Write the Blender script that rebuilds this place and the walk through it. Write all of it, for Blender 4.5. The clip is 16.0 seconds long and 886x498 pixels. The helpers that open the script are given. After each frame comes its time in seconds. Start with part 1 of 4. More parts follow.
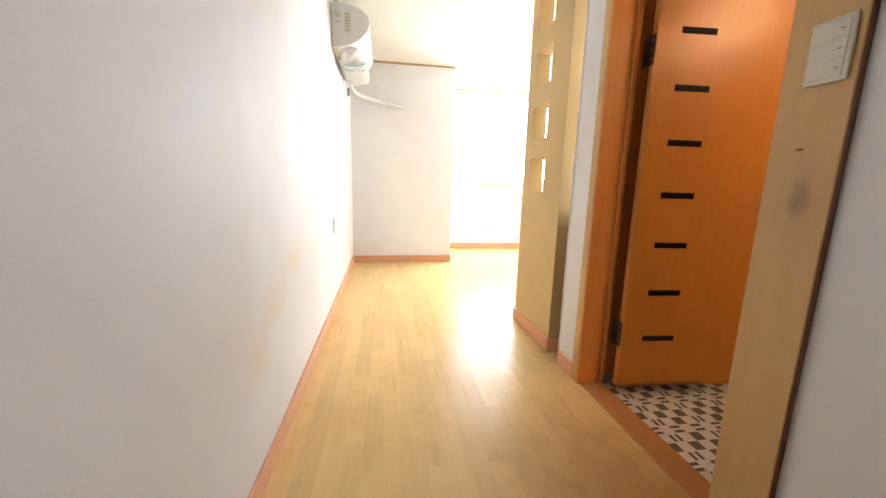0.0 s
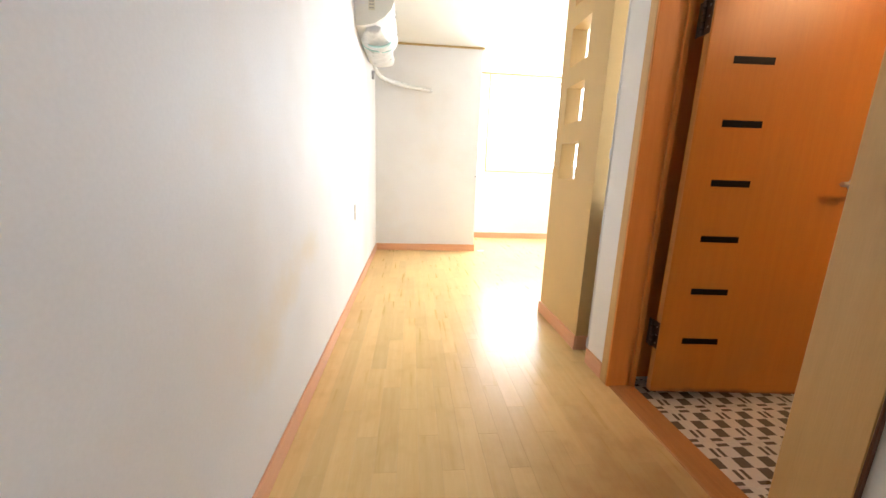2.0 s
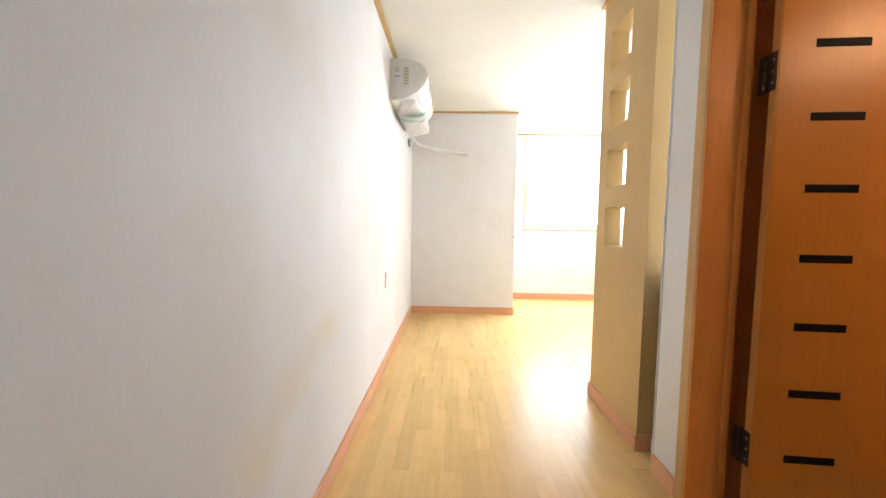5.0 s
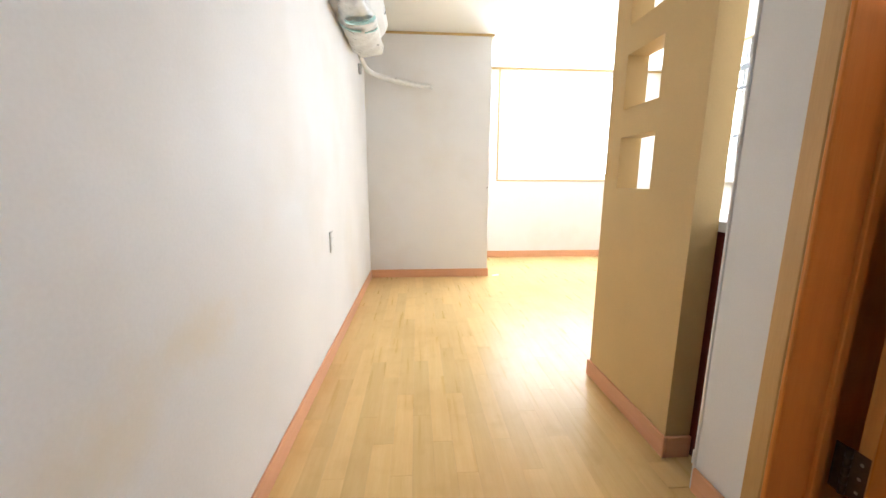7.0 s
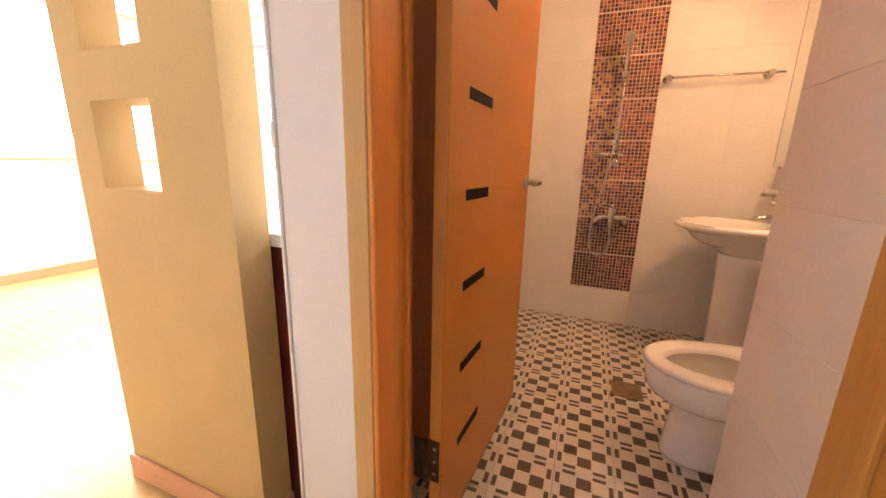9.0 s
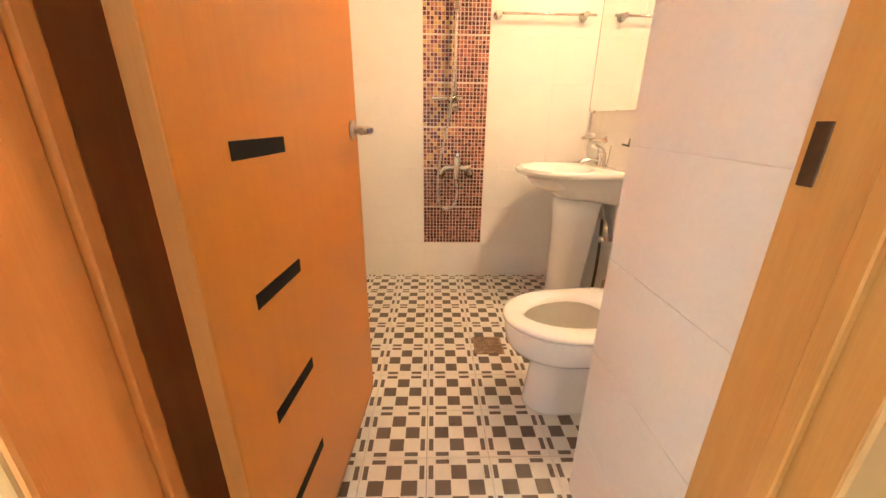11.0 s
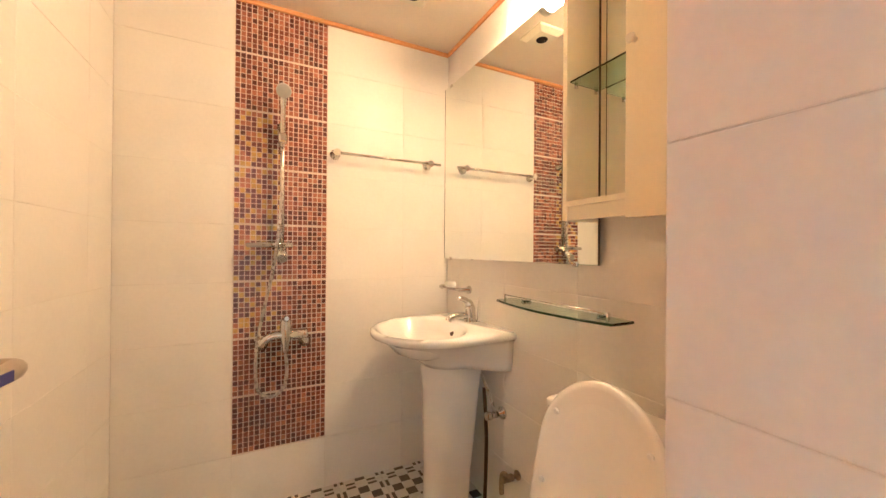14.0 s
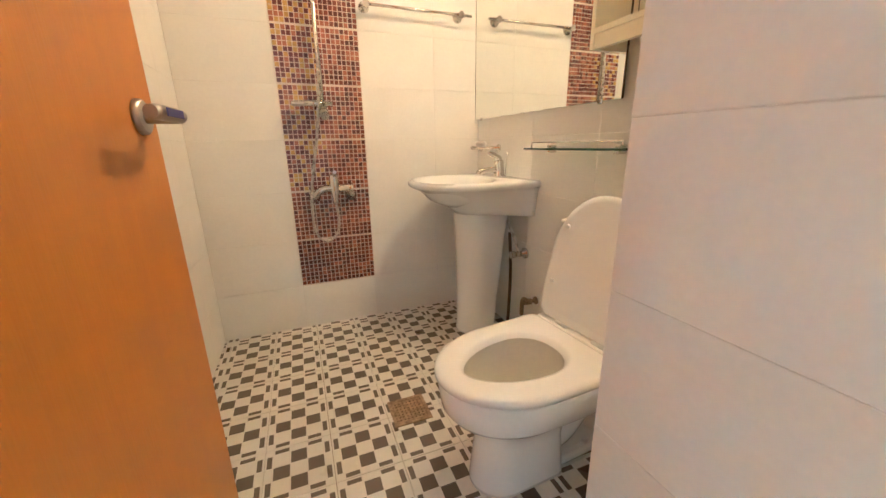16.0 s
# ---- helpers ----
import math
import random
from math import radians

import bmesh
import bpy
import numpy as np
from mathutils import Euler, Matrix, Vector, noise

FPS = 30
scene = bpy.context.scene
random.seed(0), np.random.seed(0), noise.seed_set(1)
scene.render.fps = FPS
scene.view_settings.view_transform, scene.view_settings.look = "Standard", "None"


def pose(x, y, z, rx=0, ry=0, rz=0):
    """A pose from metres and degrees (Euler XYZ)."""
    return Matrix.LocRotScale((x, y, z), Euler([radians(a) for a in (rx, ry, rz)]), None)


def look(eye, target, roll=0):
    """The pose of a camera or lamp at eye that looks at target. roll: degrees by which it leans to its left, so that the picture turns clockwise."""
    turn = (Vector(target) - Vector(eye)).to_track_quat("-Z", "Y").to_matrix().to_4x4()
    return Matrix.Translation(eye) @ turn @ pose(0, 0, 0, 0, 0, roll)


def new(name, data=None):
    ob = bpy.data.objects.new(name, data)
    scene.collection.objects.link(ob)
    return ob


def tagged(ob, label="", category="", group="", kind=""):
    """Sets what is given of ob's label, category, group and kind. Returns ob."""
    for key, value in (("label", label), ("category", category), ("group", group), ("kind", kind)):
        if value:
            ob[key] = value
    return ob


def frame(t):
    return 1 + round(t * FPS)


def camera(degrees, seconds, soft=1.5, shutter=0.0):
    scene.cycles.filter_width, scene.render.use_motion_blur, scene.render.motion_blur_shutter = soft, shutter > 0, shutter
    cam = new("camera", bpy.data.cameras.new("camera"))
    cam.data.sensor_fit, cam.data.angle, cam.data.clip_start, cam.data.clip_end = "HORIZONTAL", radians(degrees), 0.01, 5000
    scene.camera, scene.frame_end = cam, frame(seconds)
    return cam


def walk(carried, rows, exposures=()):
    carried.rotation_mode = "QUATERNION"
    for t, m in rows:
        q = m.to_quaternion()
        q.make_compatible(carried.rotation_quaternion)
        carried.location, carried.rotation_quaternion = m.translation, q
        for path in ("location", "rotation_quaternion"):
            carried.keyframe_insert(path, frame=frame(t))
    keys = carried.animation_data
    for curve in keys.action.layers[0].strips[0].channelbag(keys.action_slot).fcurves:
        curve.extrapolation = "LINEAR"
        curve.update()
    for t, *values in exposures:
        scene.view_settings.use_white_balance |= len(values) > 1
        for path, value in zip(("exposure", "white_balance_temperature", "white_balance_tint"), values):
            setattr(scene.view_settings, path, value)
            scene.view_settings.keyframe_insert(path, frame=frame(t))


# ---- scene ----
cam = camera(101.4, 16.0)
PATH = [
    (0, (0.398, 0.164, 0.997), (0.713, 2.108, 0.647), 1.5),
    (0.5, (0.4, 0.226, 1.0), (0.679, 2.173, 0.634), 1.8),
    (1, (0.421, 0.253, 0.99), (0.67, 2.201, 0.611), 1.6),
    (1.5, (0.419, 0.258, 0.981), (0.618, 2.206, 0.578), 2.1),
    (2, (0.425, 0.262, 0.98), (0.607, 2.21, 0.566), 2.0),
    (2.5, (0.439, 0.266, 0.976), (0.627, 2.211, 0.551), 1.6),
    (3, (0.46, 0.264, 0.977), (0.676, 2.209, 0.563), -0.4),
    (3.5, (0.46, 0.283, 0.973), (0.671, 2.231, 0.573), -1.2),
    (4, (0.465, 0.324, 1.008), (0.559, 2.298, 0.701), -1.6),
    (4.5, (0.464, 0.375, 1.074), (0.45, 2.373, 0.978), 0.5),
    (5, (0.483, 0.433, 1.067), (0.438, 2.428, 0.936), 0.9),
    (5.2, (0.478, 0.455, 1.052), (0.43, 2.447, 0.876), 0.7),
    (7.5, (0.512, 1.234, 0.987), (0.85, 3.168, 0.608), -0.3),
    (8, (0.636, 1.392, 1.003), (1.593, 3.109, 0.638), 0.1),
    (8.5, (0.742, 1.401, 1.004), (2.228, 2.674, 0.592), 0.0),
    (9, (0.806, 1.393, 1.043), (2.619, 2.109, 0.594), 1.3),
    (9.5, (0.841, 1.362, 1.035), (2.77, 1.68, 0.613), 1.1),
    (9.7, (0.843, 1.35, 1.046), (2.784, 1.582, 0.62), 1.4),
    (11.8, (1.343, 1.441, 0.963), (3.096, 1.067, 0.076), -1.1),
    (12, (1.375, 1.455, 0.94), (3.072, 0.933, 0.02), -2.1),
    (12.5, (1.435, 1.481, 0.874), (3.001, 0.745, -0.128), -1.5),
    (13, (1.565, 1.435, 0.901), (3.256, 0.63, 0.199), 1.4),
    (13.5, (1.64, 1.388, 0.989), (3.4, 0.485, 0.692), 0.4),
    (14, (1.686, 1.339, 1.115), (3.476, 0.447, 1.123), 0.4),
    (14.5, (1.7, 1.351, 1.245), (3.442, 0.42, 1.562), 0.0),
    (15, (1.703, 1.354, 1.183), (3.47, 0.429, 1.332), 0.0),
    (15.5, (1.642, 1.37, 1.031), (3.444, 0.553, 0.741), 0.9),
    (16, (1.517, 1.41, 0.939), (3.308, 0.712, 0.386), -0.9),
]
walk(cam, [(t, look(eye, target, roll)) for t, eye, target, roll in PATH],
     [(0.0, 0.06, 5750, 8), (4.0, 0.02, 5700, 7), (5.0, -0.22, 5650, 7), (7.5, -0.42, 5650, 8), (8.0, -0.42, 5600, 10), (8.5, -0.28, 6050, 15),
      (9.0, 0.28, 6350, 23), (9.5, 0.85, 6150, 18), (9.7, 0.9, 6000, 14), (11.8, 1.2, 5350, 1), (12.5, 1.18, 5300, -1), (13.0, 1.12, 5300, 1), (13.5, 1.0, 5150, 0), (14.5, 0.58, 5250, 1), (15.0, 0.44, 5250, -1), (16.0, 0.75, 4600, -6)])

# ---- world and large lights ----
world = bpy.data.worlds.new("world")
scene.world = world
world.use_nodes = True
wn = world.node_tree.nodes
sky = wn.new("ShaderNodeTexSky")
sky.sky_type = "NISHITA"
sky.sun_disc = False
sky.sun_elevation, sky.sun_rotation = radians(40), radians(200)
wn["Background"].inputs[1].default_value = 0.1
world.node_tree.links.new(sky.outputs[0], wn["Background"].inputs[0])
sun = new("sun", bpy.data.lights.new("sun", "SUN"))
sun.data.energy, sun.data.angle, sun.data.color = 1.0, radians(10), (1.0, 0.96, 0.9)
sun.matrix_world = pose(0, 0, 8, 50, 0, 20)

H = 2.395          # ceiling of the dwelling
HB = 2.222         # ceiling of the bathroom
XR = 1.385        # corridor's inner wall face
WX0, WX1, WZ0, WZ1 = 1.545, 3.42, 1.03, 2.374     # main window
KY0, KY1, KZ0, KZ1 = 2.95, 5.62, 1.03, 2.345     # side window


def window_light(name, m, sx, sy, watts, colour):
    lamp = new(name, bpy.data.lights.new(name, "AREA"))
    lamp.data.shape, lamp.data.size, lamp.data.size_y = "RECTANGLE", sx, sy
    lamp.data.energy, lamp.data.color = watts, colour
    lamp.matrix_world = m
    return lamp


window_light("window_daylight", look((2.47, 5.83, 1.69), (2.47, 0, 1.2)), WX1 - WX0 - 0.1, WZ1 - WZ0 - 0.1, 128, (0.99, 0.985, 0.975))
window_light("side_window_daylight", look((3.81, 4.10, 1.69), (0, 4.10, 1.4)), KY1 - KY0 - 0.1, KZ1 - KZ0 - 0.1, 20, (0.99, 0.985, 0.975))


# ---- materials ----
def material(name, colour, rough=0.5, metal=0.0, vary=0.08, scale=6.0, bump=0.0, fine=80.0, stretch=(1, 1, 1), stain=None, stain_scale=1.5,
             stain_amount=0.0, coat=0.0, per_object=0.0, rough_vary=0.08, emit=None, emit_strength=0.0, alpha=None, transmission=0.0, ior=1.45):
    mat = bpy.data.materials.new(name)
    mat.use_nodes = True
    nt = mat.node_tree
    n, l = nt.nodes, nt.links
    b = n["Principled BSDF"]
    b.inputs["Base Color"].default_value = (*colour, 1)
    b.inputs["Roughness"].default_value = rough
    b.inputs["Metallic"].default_value = metal
    b.inputs["IOR"].default_value = ior
    b.inputs["Transmission Weight"].default_value = transmission
    b.inputs["Coat Weight"].default_value = coat
    if coat:
        b.inputs["Coat Roughness"].default_value = 0.12
    if emit:
        b.inputs["Emission Color"].default_value = (*emit, 1)
        b.inputs["Emission Strength"].default_value = emit_strength
    tc = n.new("ShaderNodeTexCoord")
    mp = n.new("ShaderNodeMapping")
    mp.inputs["Scale"].default_value = stretch
    l.new(tc.outputs["Object"], mp.inputs["Vector"])
    source = mp.outputs["Vector"]
    if per_object:
        info = n.new("ShaderNodeObjectInfo")
        shift = n.new("ShaderNodeVectorMath")
        shift.operation = "MULTIPLY_ADD"
        comb = n.new("ShaderNodeCombineXYZ")
        for i in range(3):
            l.new(info.outputs["Random"], comb.inputs[i])
        l.new(comb.outputs[0], shift.inputs[0])
        shift.inputs[1].default_value = (37, 23, 51)
        l.new(source, shift.inputs[2])
        source = shift.outputs[0]
    big = n.new("ShaderNodeTexNoise")
    big.inputs["Scale"].default_value, big.inputs["Detail"].default_value = scale, 4
    l.new(source, big.inputs["Vector"])
    small = n.new("ShaderNodeTexNoise")
    small.inputs["Scale"].default_value, small.inputs["Detail"].default_value = fine, 6
    l.new(source, small.inputs["Vector"])
    mix = n.new("ShaderNodeMath")
    mix.operation = "MULTIPLY_ADD"
    l.new(big.outputs["Fac"], mix.inputs[0])
    mix.inputs[1].default_value = 0.6
    half = n.new("ShaderNodeMath")
    half.operation = "MULTIPLY"
    l.new(small.outputs["Fac"], half.inputs[0])
    half.inputs[1].default_value = 0.4
    l.new(half.outputs[0], mix.inputs[2])
    ramp = n.new("ShaderNodeValToRGB")
    lo = tuple(max(0.0, c * (1 - vary * 2)) for c in colour)
    hi = tuple(min(1.0, c * (1 + vary)) for c in colour)
    ramp.color_ramp.elements[0].position, ramp.color_ramp.elements[1].position = 0.3, 0.7
    ramp.color_ramp.elements[0].color, ramp.color_ramp.elements[1].color = (*lo, 1), (*hi, 1)
    l.new(mix.outputs[0], ramp.inputs["Fac"])
    out = ramp.outputs["Color"]
    if per_object:
        hsv = n.new("ShaderNodeHueSaturation")
        mr = n.new("ShaderNodeMapRange")
        mr.inputs["To Min"].default_value, mr.inputs["To Max"].default_value = 1 - per_object, 1 + per_object
        l.new(info.outputs["Random"], mr.inputs["Value"])
        l.new(mr.outputs[0], hsv.inputs["Value"])
        l.new(out, hsv.inputs["Color"])
        out = hsv.outputs["Color"]
    if stain:
        sn = n.new("ShaderNodeTexNoise")
        sn.inputs["Scale"].default_value, sn.inputs["Detail"].default_value = stain_scale, 5
        l.new(tc.outputs["Object"], sn.inputs["Vector"])
        sr = n.new("ShaderNodeMapRange")
        sr.inputs["From Min"].default_value, sr.inputs["From Max"].default_value = 0.52, 0.75
        sr.inputs["To Max"].default_value = stain_amount
        l.new(sn.outputs["Fac"], sr.inputs["Value"])
        mc = n.new("ShaderNodeMix")
        mc.data_type = "RGBA"
        l.new(sr.outputs[0], mc.inputs["Factor"])
        l.new(out, mc.inputs[6])
        mc.inputs[7].default_value = (*stain, 1)
        out = mc.outputs[2]
    l.new(out, b.inputs["Base Color"])
    rr = n.new("ShaderNodeMapRange")
    rr.inputs["To Min"].default_value, rr.inputs["To Max"].default_value = max(0.02, rough - rough_vary), min(1, rough + rough_vary)
    l.new(big.outputs["Fac"], rr.inputs["Value"])
    l.new(rr.outputs[0], b.inputs["Roughness"])
    if bump:
        bp = n.new("ShaderNodeBump")
        bp.inputs["Strength"].default_value, bp.inputs["Distance"].default_value = bump, 0.004
        l.new(small.outputs["Fac"], bp.inputs["Height"])
        l.new(bp.outputs[0], b.inputs["Normal"])
    return mat


def grain_wood(name, colour, dark, rough=0.35, along="z", coat=0.0, per_object=0.0, bump=0.15):
    """Veneer with fine streaks along one axis."""
    stretch = {"x": (0.7, 14, 14), "y": (14, 0.7, 14), "z": (14, 14, 0.7)}[along]
    mat = material(name, colour, rough, vary=0.0, scale=3.0, bump=bump, fine=22.0, stretch=stretch, coat=coat, per_object=per_object, rough_vary=0.05)
    ramp = [x for x in mat.node_tree.nodes if x.type == "VALTORGB"][0]
    ramp.color_ramp.elements[0].color = (*dark, 1)
    ramp.color_ramp.elements[1].color = (*colour, 1)
    return mat


M = {}
M["wallpaper"] = material("white_wallpaper", (0.83, 0.82, 0.815), 0.62, vary=0.025, scale=2.5, bump=0.05, fine=220, stain=(0.66, 0.58, 0.47), stain_scale=1.3, stain_amount=0.35)
M["beige"] = material("beige_wallpaper", (0.66, 0.465, 0.20), 0.55, vary=0.04, scale=4, bump=0.06, fine=220)
M["ceiling"] = material("ceiling_paper", (0.84, 0.82, 0.75), 0.7, vary=0.02, scale=4, bump=0.05, fine=200)
M["plank"] = grain_wood("floor_plank", (0.82, 0.585, 0.265), (0.75, 0.50, 0.20), 0.29, "y", coat=0.0, per_object=0.06, bump=0.0)
M["plank_far"] = grain_wood("floor_plank_joined", (0.82, 0.585, 0.265), (0.75, 0.50, 0.20), 0.29, "y", coat=0.0, per_object=0.06, bump=0.0)
for node in [x for x in M["plank_far"].node_tree.nodes if x.type == "OBJECT_INFO"]:
    geo = M["plank_far"].node_tree.nodes.new("ShaderNodeNewGeometry")
    for link in list(node.outputs["Random"].links):
        M["plank_far"].node_tree.links.new(geo.outputs["Random Per Island"], link.to_socket)
def floor_wear(mat):
    """Broad brown traffic wear that runs on across the strips."""
    n, l = mat.node_tree.nodes, mat.node_tree.links
    b = n["Principled BSDF"]
    base = b.inputs["Base Color"].links[0].from_socket
    geo = n.new("ShaderNodeNewGeometry")
    for size, lo, hi, amount in ((1.7, 0.48, 0.72, 0.34), (9.0, 0.54, 0.72, 0.22)):
        noise = n.new("ShaderNodeTexNoise")
        noise.inputs["Scale"].default_value, noise.inputs["Detail"].default_value = size, 5
        l.new(geo.outputs["Position"], noise.inputs["Vector"])
        mr = n.new("ShaderNodeMapRange")
        mr.inputs["From Min"].default_value, mr.inputs["From Max"].default_value, mr.inputs["To Max"].default_value = lo, hi, amount
        l.new(noise.outputs["Fac"], mr.inputs["Value"])
        mix = n.new("ShaderNodeMix")
        mix.data_type = "RGBA"
        l.new(mr.outputs[0], mix.inputs["Factor"])
        l.new(base, mix.inputs[6])
        mix.inputs[7].default_value = (0.57, 0.33, 0.11, 1)
        base = mix.outputs[2]
    b.inputs["Specular IOR Level"].default_value = 0.14
    # trodden patch before the bathroom threshold
    mp = n.new("ShaderNodeMapping")
    mp.vector_type = "TEXTURE"
    mp.inputs["Location"].default_value, mp.inputs["Scale"].default_value = (1.22, 0.85, 0), (0.62, 0.95, 1.0)
    l.new(geo.outputs["Position"], mp.inputs["Vector"])
    far = n.new("ShaderNodeVectorMath")
    far.operation = "LENGTH"
    l.new(mp.outputs["Vector"], far.inputs[0])
    fine = n.new("ShaderNodeMath")
    fine.operation = "MULTIPLY_ADD"
    l.new(noise.outputs["Fac"], fine.inputs[0])
    fine.inputs[1].default_value = 0.8
    l.new(far.outputs["Value"], fine.inputs[2])
    mr = n.new("ShaderNodeMapRange")
    mr.interpolation_type = "SMOOTHSTEP"
    mr.inputs["From Min"].default_value, mr.inputs["From Max"].default_value, mr.inputs["To Max"].default_value = 1.4, 0.5, 0.7
    l.new(fine.outputs[0], mr.inputs["Value"])
    mix = n.new("ShaderNodeMix")
    mix.data_type = "RGBA"
    l.new(mr.outputs[0], mix.inputs["Factor"])
    l.new(base, mix.inputs[6])
    mix.inputs[7].default_value = (0.44, 0.20, 0.055, 1)
    base = mix.outputs[2]
    l.new(base, b.inputs["Base Color"])


floor_wear(M["plank"])
floor_wear(M["plank_far"])
M["subfloor"] = material("floor_joint", (0.58, 0.38, 0.155), 0.6)
M["skirting"] = grain_wood("skirting_wood", (0.80, 0.44, 0.26), (0.71, 0.36, 0.19), 0.4, "y")
M["skirting_x"] = grain_wood("skirting_wood_x", (0.80, 0.44, 0.26), (0.71, 0.36, 0.19), 0.4, "x")
M["door"] = grain_wood("door_veneer", (0.57, 0.215, 0.020), (0.51, 0.18, 0.015), 0.34, "z", bump=0.08)
M["casing"] = grain_wood("casing_veneer", (0.66, 0.42, 0.17), (0.55, 0.33, 0.12), 0.42, "z", bump=0.1)
M["jamb"] = grain_wood("jamb_veneer", (0.79, 0.32, 0.068), (0.71, 0.27, 0.052), 0.4, "z", bump=0.1)
M["latch_jamb"] = grain_wood("latch_jamb_veneer", (0.62, 0.335, 0.09), (0.53, 0.27, 0.065), 0.42, "z", bump=0.1)


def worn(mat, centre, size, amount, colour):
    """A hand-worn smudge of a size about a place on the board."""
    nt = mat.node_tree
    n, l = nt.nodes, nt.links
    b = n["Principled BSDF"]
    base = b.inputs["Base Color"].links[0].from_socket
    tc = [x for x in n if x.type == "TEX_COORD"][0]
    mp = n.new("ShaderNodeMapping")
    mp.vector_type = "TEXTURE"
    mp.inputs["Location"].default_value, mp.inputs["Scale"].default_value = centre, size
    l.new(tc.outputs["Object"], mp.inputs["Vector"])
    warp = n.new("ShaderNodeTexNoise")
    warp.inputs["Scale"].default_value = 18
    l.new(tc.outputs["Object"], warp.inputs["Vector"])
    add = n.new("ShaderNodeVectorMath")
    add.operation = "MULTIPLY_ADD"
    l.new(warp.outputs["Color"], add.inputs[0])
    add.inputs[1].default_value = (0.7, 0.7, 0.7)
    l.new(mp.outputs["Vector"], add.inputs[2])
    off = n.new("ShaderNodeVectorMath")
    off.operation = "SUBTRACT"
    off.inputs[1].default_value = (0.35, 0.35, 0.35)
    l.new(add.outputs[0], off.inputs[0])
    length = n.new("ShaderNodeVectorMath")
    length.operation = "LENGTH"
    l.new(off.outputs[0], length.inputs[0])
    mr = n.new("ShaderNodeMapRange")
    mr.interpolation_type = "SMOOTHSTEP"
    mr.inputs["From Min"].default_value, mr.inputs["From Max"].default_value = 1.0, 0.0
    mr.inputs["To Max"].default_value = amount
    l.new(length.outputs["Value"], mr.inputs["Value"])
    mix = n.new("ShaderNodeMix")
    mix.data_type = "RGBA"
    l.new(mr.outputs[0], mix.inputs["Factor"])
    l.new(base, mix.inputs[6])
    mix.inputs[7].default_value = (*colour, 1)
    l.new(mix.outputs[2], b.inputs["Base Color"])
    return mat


M["casing_worn"] = worn(worn(grain_wood("worn_casing_veneer", (0.66, 0.42, 0.17), (0.60, 0.37, 0.14), 0.42, "z", bump=0.1), (XR, 0.895, 0.985), (0.2, 0.035, 0.075), 0.75, (0.22, 0.13, 0.06)),
                        (XR, 0.90, 0.98), (0.3, 0.09, 0.2), 0.35, (0.38, 0.23, 0.10))
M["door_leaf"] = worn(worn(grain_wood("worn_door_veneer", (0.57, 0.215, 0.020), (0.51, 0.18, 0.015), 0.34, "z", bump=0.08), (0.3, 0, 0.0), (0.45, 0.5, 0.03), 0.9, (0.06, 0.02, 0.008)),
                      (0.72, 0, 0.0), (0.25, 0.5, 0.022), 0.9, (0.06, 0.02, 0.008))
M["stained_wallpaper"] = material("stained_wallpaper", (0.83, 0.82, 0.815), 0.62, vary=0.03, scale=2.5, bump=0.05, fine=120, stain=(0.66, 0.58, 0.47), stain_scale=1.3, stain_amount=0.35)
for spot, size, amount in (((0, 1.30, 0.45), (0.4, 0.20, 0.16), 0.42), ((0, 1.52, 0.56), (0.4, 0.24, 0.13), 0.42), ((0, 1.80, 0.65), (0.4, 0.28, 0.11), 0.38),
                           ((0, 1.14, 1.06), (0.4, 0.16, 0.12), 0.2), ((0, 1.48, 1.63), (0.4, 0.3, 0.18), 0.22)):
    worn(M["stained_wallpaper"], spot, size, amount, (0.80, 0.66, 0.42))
M["edge_red"] = material("dark_red_edge", (0.15, 0.055, 0.03), 0.45)
M["sill"] = grain_wood("threshold_wood", (0.56, 0.265, 0.085), (0.40, 0.165, 0.045), 0.4, "y")
M["door_edge"] = grain_wood("door_edge_band", (0.62, 0.29, 0.075), (0.55, 0.24, 0.055), 0.42, "z", bump=0.08)
M["black"] = material("black_inlay", (0.006, 0.005, 0.005), 0.6)
M["black"].node_tree.nodes["Principled BSDF"].inputs["Specular IOR Level"].default_value = 0.15
M["steel"] = material("brushed_steel", (0.50, 0.46, 0.41), 0.35, metal=1.0, vary=0.1)
M["old_brass"] = material("dark_hinge_metal", (0.09, 0.055, 0.035), 0.42, metal=0.5, vary=0.2)
M["chrome"] = material("chrome", (0.66, 0.63, 0.58), 0.10, metal=1.0, vary=0.03, rough_vary=0.04)
M["white_plastic"] = material("white_plastic", (0.78, 0.78, 0.77), 0.35, vary=0.02)
M["ivory_plastic"] = material("ivory_plastic", (0.74, 0.70, 0.58), 0.38, vary=0.03)
M["grey_plastic"] = material("grey_plastic", (0.42, 0.42, 0.42), 0.45, vary=0.04)
M["bar_metal"] = material("glazing_bar_metal", (0.15, 0.15, 0.155), 0.5, vary=0.04)
M["pale_grey"] = material("pale_grey_plastic", (0.84, 0.83, 0.79), 0.45, vary=0.03)
M["teal_film"] = material("teal_film", (0.42, 0.68, 0.66), 0.4, vary=0.15)
M["blue_film"] = material("blue_film", (0.03, 0.03, 0.22), 0.35)
M["wrap"] = material("milky_wrap", (0.80, 0.80, 0.78), 0.3, vary=0.06, scale=20, bump=0.4, fine=40)
M["tile"] = material("cream_wall_tile", (0.85, 0.82, 0.77), 0.36, vary=0.025, scale=5, per_object=0.012, rough_vary=0.04)
M["grout"] = material("grout", (0.81, 0.77, 0.71), 0.85, vary=0.12, scale=9)
